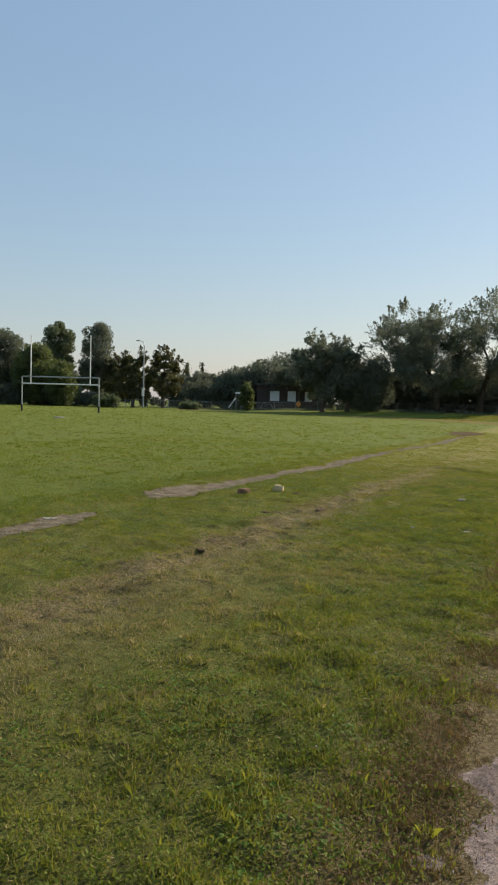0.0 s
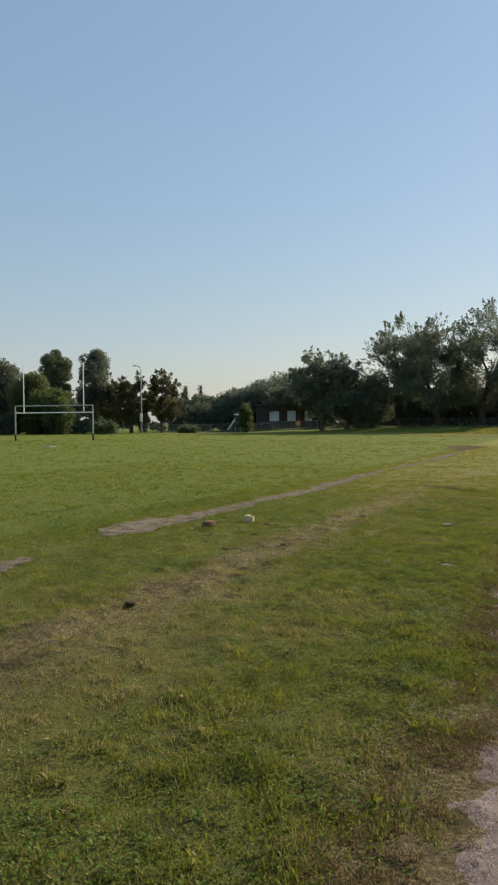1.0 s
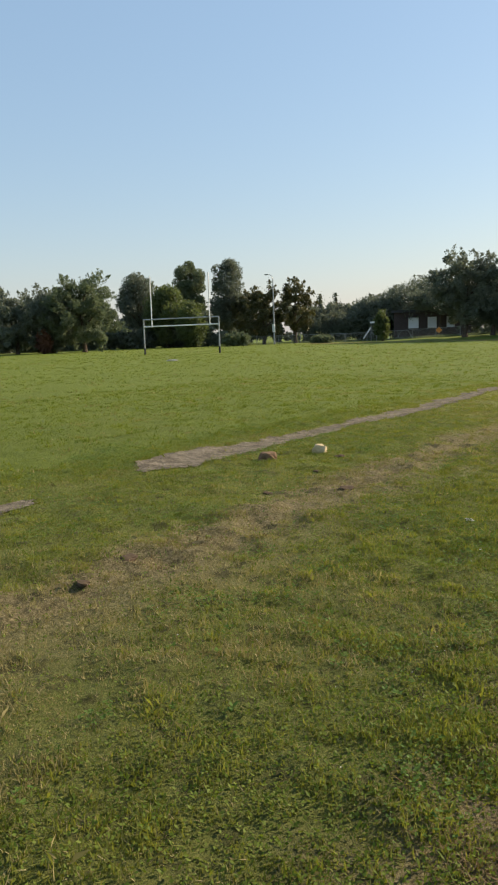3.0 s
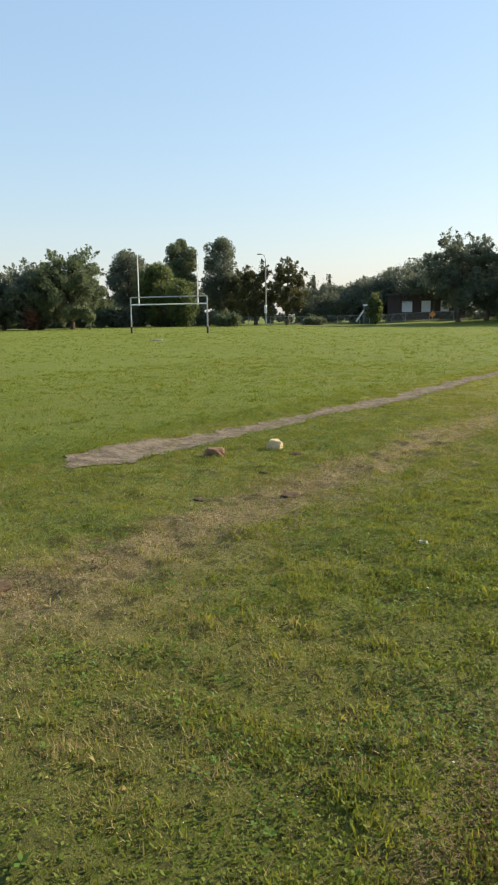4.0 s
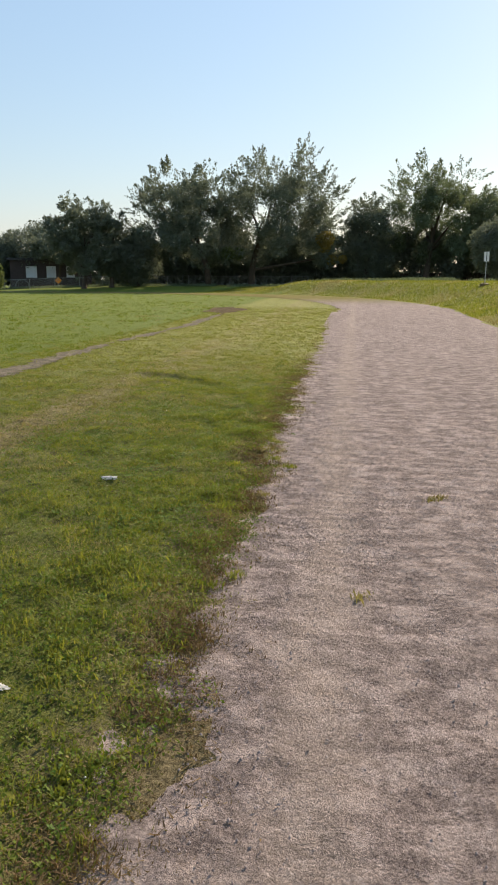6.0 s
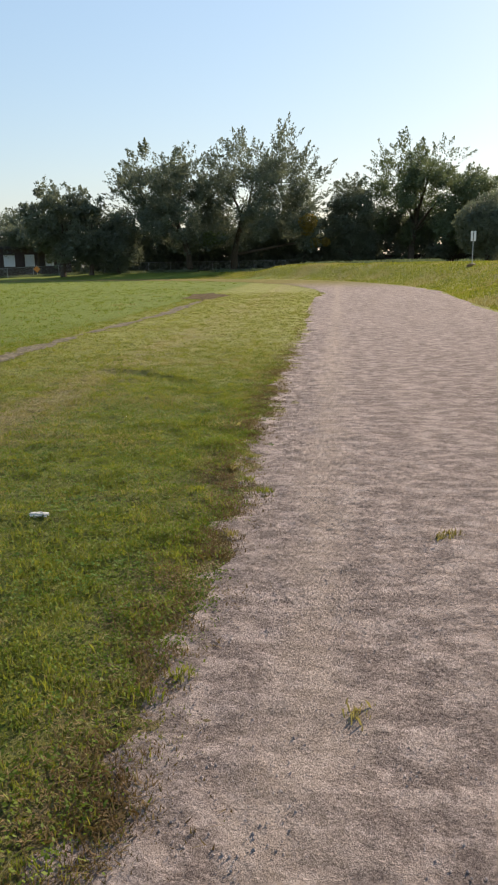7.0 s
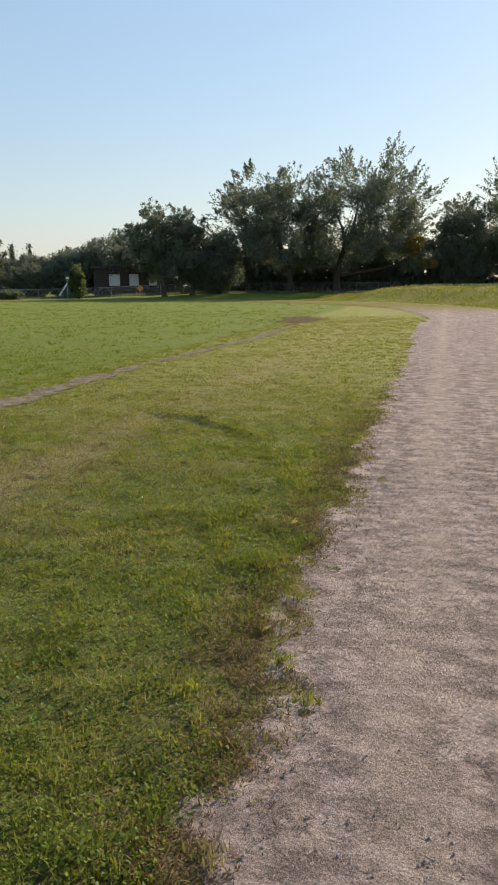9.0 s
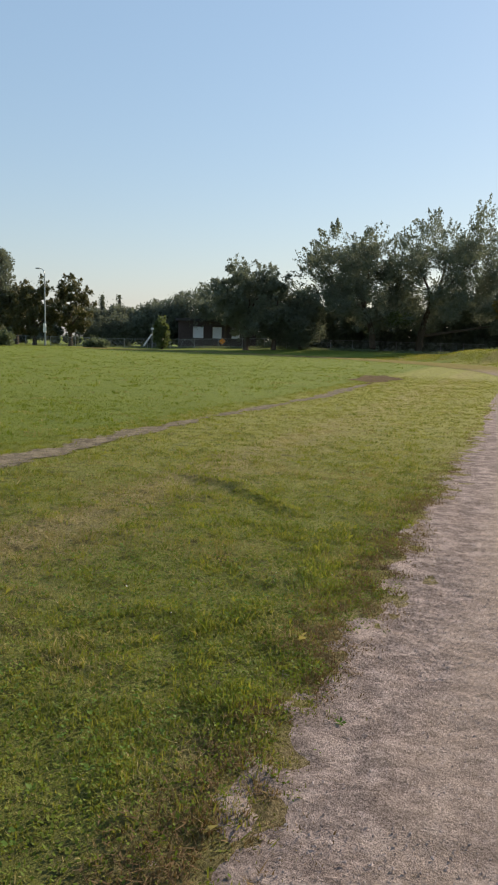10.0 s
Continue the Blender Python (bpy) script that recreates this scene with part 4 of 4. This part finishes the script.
lawn(1150000, (-7.2, -0.15, 1.2, 25.0), 0.032, 0.0074, 91, simple_blades, True)
lawn(40000, (-7.2, -0.15, 1.2, 22.0), 0.045, 0.0045, 90, blades, True)
lawn(200000, (-7.0, -0.4, 16.0, 50.0), 0.036, 0.016, 92, simple_blades)
lawn(40000, (-9.0, -0.15, -5.0, 4.5), 0.04, 0.011, 98, simple_blades)
lawn(130000, (-17.0, -6.3, 3.0, 30.0), 0.045, 0.016, 93, simple_blades, False, FIELD_BLADE)
lawn(70000, (-46.0, -7.0, 14.0, 60.0), 0.06, 0.035, 97, simple_blades, False, FIELD_BLADE)
lawn(50000, (-75.0, -7.5, 30.0, 100.0), 0.07, 0.05, 94, simple_blades, False, FIELD_BLADE)


def leaflets(count, region, seed):
    """Small leaves of clover and broad-bladed grass that make up most of the mat."""
    rng = np.random.RandomState(seed)
    y = region[2] + (region[3] - region[2]) * rng.rand(count)
    x = -0.2 - (np.exp(rng.rand(count) * math.log(1 + (-region[0]) / 0.9)) - 1) * 0.9
    inside = track_edge(y) - x
    clump = value_noise(x, y, 0.3, 88) * 0.6 + value_noise(x, y, 0.1, 89) * 0.4
    keep = (rng.rand(count) < smooth((inside + 0.05 + 0.5 * (clump - 0.5)) / 0.25)) & (y > 0.8 - 0.42 * x)
    keep &= rng.rand(count) < smooth((region[3] - y) / 8)
    keep &= (bare_amount(x, y) < 0.4) & (rng.rand(count) > 0.75 * dry_amount(x, y)) & (rng.rand(count) < 0.25 + 1.1 * clump)
    x, y = x[keep], y[keep]
    n = len(x)
    z = height(x, y) + (0.004 + 0.030 * rng.rand(n)) * tuft_height(x, y)
    a, tilt = rng.rand(n) * 6.283, rng.normal(size=n) * 0.7
    s = 0.0053 * (0.6 + 0.9 * rng.rand(n))
    u = np.stack([np.cos(a), np.sin(a), 0.6 * rng.normal(size=n)], -1) * s[:, None] * 1.25
    v = np.stack([-np.sin(a) * np.cos(tilt), np.cos(a) * np.cos(tilt), np.sin(tilt)], -1) * s[:, None] * 0.8
    p = np.stack([x, y, z], -1)
    co = np.stack([p - u, p + v, p + u, p - v], 1).reshape(-1, 3)
    tagged(fast_mesh("lawn_leaves", co, np.arange(4 * n).reshape(-1, 4), LEAFLET), "small green leaves making up the short lawn", "grass", kind="stuff")


leaflets(470000, (-7.0, -0.15, 1.2, 22.0), 99)


def edge_litter():
    """Dead brown stalks matted along the gravel's edge, in ragged patches."""
    rng = np.random.RandomState(121)
    n = 90000
    y = 1.5 + 22 * rng.rand(n)
    x = track_edge(y) - 0.15 + 0.13 * rng.normal(size=n)
    patch = 0.6 * value_noise(x, y, 0.34, 122) + 0.4 * value_noise(x, y, 0.12, 123)
    keep = (patch > 0.47) & (rng.rand(n) < smooth((23 - y) / 8) * 0.9)
    x, y = x[keep], y[keep]
    ob = simple_blades("dead_stalks", x, y, 0.022, 0.006, BLADE_BROWN, rng, 1.6)
    ob.data.transform(Matrix.Translation((0, 0, 0.012)))
    tagged(ob, "dead brown stalks matted along the gravel edge", "grass", kind="stuff")


edge_litter()


def bank_grass():
    rng = np.random.RandomState(95)
    n = 60000
    th, r = 60 * rng.rand(n) - 2, R_OUT + 0.15 + 9 * rng.rand(n)
    x, y = BEND[0] + r * np.cos(np.radians(th)), BEND[1] + r * np.sin(np.radians(th))
    m = 26000
    x, y = np.concatenate([x, R_OUT + BEND[0] - 0.05 + 9 * rng.rand(m)]), np.concatenate([y, 22 + 21 * rng.rand(m)])
    n = len(x)
    dry = value_noise(x, y, 2.5, 96) * 0.7 + 0.3 * rng.rand(n) > 0.62
    tagged(blades("grass", x[~dry], y[~dry], 0.09, 0.045, BLADE, rng), "rough green grass on the bank", "grass", kind="stuff")
    tagged(blades("dry_grass", x[dry], y[dry], 0.09, 0.04, BLADE_DRY, rng), "dry yellow grass on the bank", "grass", kind="stuff")


bank_grass()


def leaf_rosettes(name, x, y, leaves, length, wide, lift, material, rng, label, category):
    """Broad leaves spread round each point."""
    n = len(x)
    x, y = np.repeat(x, leaves), np.repeat(y, leaves)
    turn = np.repeat(rng.rand(n) * 6.28, leaves) + np.tile(np.arange(leaves) * 6.28 / leaves, n) + rng.normal(size=n * leaves) * 0.2
    base = np.repeat(height(x[::leaves], y[::leaves]) + lift * (0.4 + 0.9 * rng.rand(n)), leaves)
    ln = np.repeat(length * (0.6 + 0.8 * rng.rand(n)), leaves)
    tilt = 0.25 + 0.35 * rng.normal(size=n * leaves)
    cx, cy = np.cos(turn), np.sin(turn)
    p = np.stack([x, y, base], -1)
    ahead = np.stack([cx, cy, tilt], -1) * ln[:, None]
    side = np.stack([-cy, cx, 0.25 * rng.normal(size=n * leaves)], -1) * (ln * wide)[:, None]
    co = np.stack([p, p + ahead * 0.55 + side, p + ahead, p + ahead * 0.55 - side], 1).reshape(-1, 3)
    return tagged(fast_mesh(name, co, np.arange(len(co)).reshape(-1, 4), material), label, category, kind="stuff")


def clover():
    rng = np.random.RandomState(101)
    x, y = scatter(rng, 100000, -8.0, -0.7, 1.6, 20.0)
    m = value_noise(x, y, 0.8, 102) * 0.55 + value_noise(x, y, 0.25, 103) * 0.45
    keep = (m > 0.56) & (rng.rand(len(x)) < smooth((18 - y) / 7)) & (rng.rand(len(x)) < 0.75) & (bare_amount(x, y) < 0.3) & (dry_amount(x, y) < 0.75) & (track_edge(y) - x > 0.3)
    leaf_rosettes("clover", x[keep], y[keep], 3, 0.010, 0.6, 0.036, CLOVER, rng, "patches of dark green clover in the grass", "clover")
    x, y = scatter(rng, 350, -7.0, -0.55, 1.6, 18.0)
    keep = (value_noise(x, y, 0.6, 104) > 0.55) & (bare_amount(x, y) < 0.2)
    leaf_rosettes("broadleaf_weed", x[keep], y[keep], 8, 0.024, 0.26, 0.012, CLOVER, rng, "broad-leaved green weeds in the grass", "weeds")
    x, y = scatter(rng, 260, -7.0, -0.7, 1.8, 20.0)
    keep = value_noise(x, y, 0.8, 102) > 0.45
    octahedra("clover_flower", x[keep], y[keep], 0.004, 0.04, LITTER, rng, "tiny white clover flower heads", "flowers")


def octahedra(name, x, y, size, lift, material, rng, label, category):
    """Small rough pebbles or buds, eight faces each."""
    n = len(x)
    s = np.asarray(size) * (0.5 + 1.0 * rng.rand(n) ** 2)
    d = np.array([(1, 0, 0), (-1, 0, 0), (0, 1, 0), (0, -1, 0), (0, 0, 0.7), (0, 0, -0.7)])
    j = d[None] * (0.7 + 0.6 * rng.rand(n, 6, 1)) + 0.25 * rng.normal(size=(n, 6, 3))
    a = rng.rand(n) * 6.28
    c, q = np.cos(a)[:, None], np.sin(a)[:, None]
    j = np.stack([j[..., 0] * c - j[..., 1] * q, j[..., 0] * q + j[..., 1] * c, j[..., 2]], -1)
    z = height(x, y) + lift
    co = (j * s[:, None, None] + np.stack([x, y, z], -1)[:, None]).reshape(-1, 3)
    f = np.array([(0, 2, 4), (2, 1, 4), (1, 3, 4), (3, 0, 4), (2, 0, 5), (1, 2, 5), (3, 1, 5), (0, 3, 5)])
    faces = (np.arange(n)[:, None, None] * 6 + f[None]).reshape(-1, 3)
    return tagged(fast_mesh(name, co, faces, material), label, category, kind="stuff")


clover()


def grit():
    rng = np.random.RandomState(111)
    x, y = scatter(rng, 60000, -0.75, 3.2, 2.0, 17.0)
    near = smooth((x - track_edge(y)) / 0.15) * (0.45 + 0.55 * smooth((0.9 - x) / 1.2))
    keep = rng.rand(len(x)) < near * (0.4 + 0.8 * value_noise(x, y, 0.5, 112))
    x, y = x[keep], y[keep]
    n = len(x)
    s = 0.0036 * (0.6 + 1.2 * rng.rand(n) ** 2)
    a = rng.rand(n, 1) * 6.28 + np.arange(4) * 1.57 + 0.35 * rng.normal(size=(n, 4))
    ring = np.stack([np.cos(a), np.sin(a), -0.8 + 0 * a], -1) * (0.7 + 0.6 * rng.rand(n, 4, 1))
    tip = np.stack([0.5 * rng.normal(size=n), 0.5 * rng.normal(size=n), 0.5 + 0.5 * rng.rand(n)], -1)[:, None]
    z = height(x, y) + 0.018
    co = (np.concatenate([ring, tip], 1) * s[:, None, None] + np.stack([x, y, z], -1)[:, None]).reshape(-1, 3)
    f = np.array([(0, 1, 4), (1, 2, 4), (2, 3, 4), (3, 0, 4)])
    ob = fast_mesh("grit", co, (np.arange(n)[:, None, None] * 5 + f[None]).reshape(-1, 3), STONES)
    tagged(ob, "loose grey and pink gravel on the track", "gravel", kind="stuff")


grit()


# ---- small things on the grass ----
def lump(name, at, size, material, label, category, seed, group=""):
    """A broken stone or clod."""
    rng = np.random.RandomState(seed)
    bm = bmesh.new()
    bmesh.ops.create_icosphere(bm, subdivisions=3, radius=1)
    for v in bm.verts:
        n1 = noise.noise(v.co * 1.1 + Vector((seed, 0, 0))) * 0.55 + noise.noise(v.co * 3.1 + Vector((0, seed, 0))) * 0.14
        v.co *= 1 + n1
        for ax in range(3):
            v.co[ax] = max(-0.85, min(0.92, v.co[ax]))
    bmesh.ops.scale(bm, vec=[s / 1.5 for s in size], verts=bm.verts)
    bmesh.ops.rotate(bm, verts=bm.verts, cent=(0, 0, 0), matrix=Matrix.Rotation(rng.rand() * 3, 3, "Z"))
    z = float(height(at[0], at[1]))
    ob = part(name, bm, material, None)
    ob.matrix_world = pose(at[0], at[1], z + size[2] * 0.26)
    return tagged(ob, label, category, group)


lump("rock", (-5.15, 10.78), (0.20, 0.14, 0.13), ROCK_BROWN, "rough reddish brown rock lying in the grass", "rock", 5)
lump("rock", (-4.85, 11.55), (0.17, 0.12, 0.12), ROCK_PALE, "pale sandy block of stone lying in the grass", "rock", 9)
for n, (cx, cy, cs) in enumerate([(-3.42, 9.66, 0.16), (-4.05, 9.2, 0.10), (-4.45, 11.35, 0.13), (-3.75, 7.0, 0.13), (-3.55, 6.4, 0.10), (-4.2, 10.4, 0.09)]):
    lump("dirt_clod", (cx, cy), (cs * 0.85, cs * 0.7, cs * 0.24), CLOD, "dark clod of dry earth in the grass", "clod", 20 + n, "clods of earth")


def crumpled(x, y, length, wide, turn, seed):
    """A crumpled white tissue."""
    bm = bmesh.new()
    bmesh.ops.create_icosphere(bm, subdivisions=4, radius=1)
    for v in bm.verts:
        n1 = noise.noise(v.co * 1.3 + Vector((seed, 0, 0))) * 0.5 + abs(noise.noise(v.co * 2.6 + Vector((0, seed, 0)))) * 0.7 + noise.noise(v.co * 8 + Vector((0, 0, seed))) * 0.12
        v.co *= 0.85 + n1
        v.co.y += 0.35 * math.sin(v.co.x * 2.2 + seed)
    bmesh.ops.scale(bm, vec=(length / 2, wide / 2, wide * 0.24), verts=bm.verts)
    ob = part("litter", bm, LITTER, None)
    ob.matrix_world = pose(x, y, float(height(x, y)) + wide * 0.2 + 0.004, 0, 0, turn)
    return tagged(ob, "crumpled white scrap of litter on the grass", "litter", "scraps of litter")


crumpled(-1.87, 12.17, 0.12, 0.055, -8, 1)
crumpled(-1.35, 9.29, 0.09, 0.035, 8, 2)
crumpled(-1.98, 9.07, 0.06, 0.04, 30, 3)
crumpled(-6.15, 7.15, 0.16, 0.05, 40, 4)
crumpled(-32.3, 39.0, 0.65, 0.22, 20, 5)


def track_tuft(x, y, seed, material=BLADE_DRY):
    """A small tuft of grass growing through the gravel."""
    rng = np.random.RandomState(seed)
    n = 55
    tagged(blades("grass_tuft", x + 0.028 * rng.normal(size=n), y + 0.028 * rng.normal(size=n), 0.034, 0.006, material, rng, 0.6, -0.015), "small tuft of grass growing through the gravel", "grass", "tufts on the track", "stuff")


track_tuft(0.59, 12.05, 1)
track_tuft(0.66, 12.12, 2)
for n, (tx, ty) in enumerate([(-0.59, 10.51), (-0.7, 10.36), (0.07, 10.31), (-0.98, 12.8), (-0.51, 12.88), (-0.43, 7.83), (-0.36, 7.58), (-0.67, 13.15), (-0.63, 12.03)]):
    track_tuft(tx, ty, 3 + n, BLADE if n % 3 < 2 else BLADE_DRY)
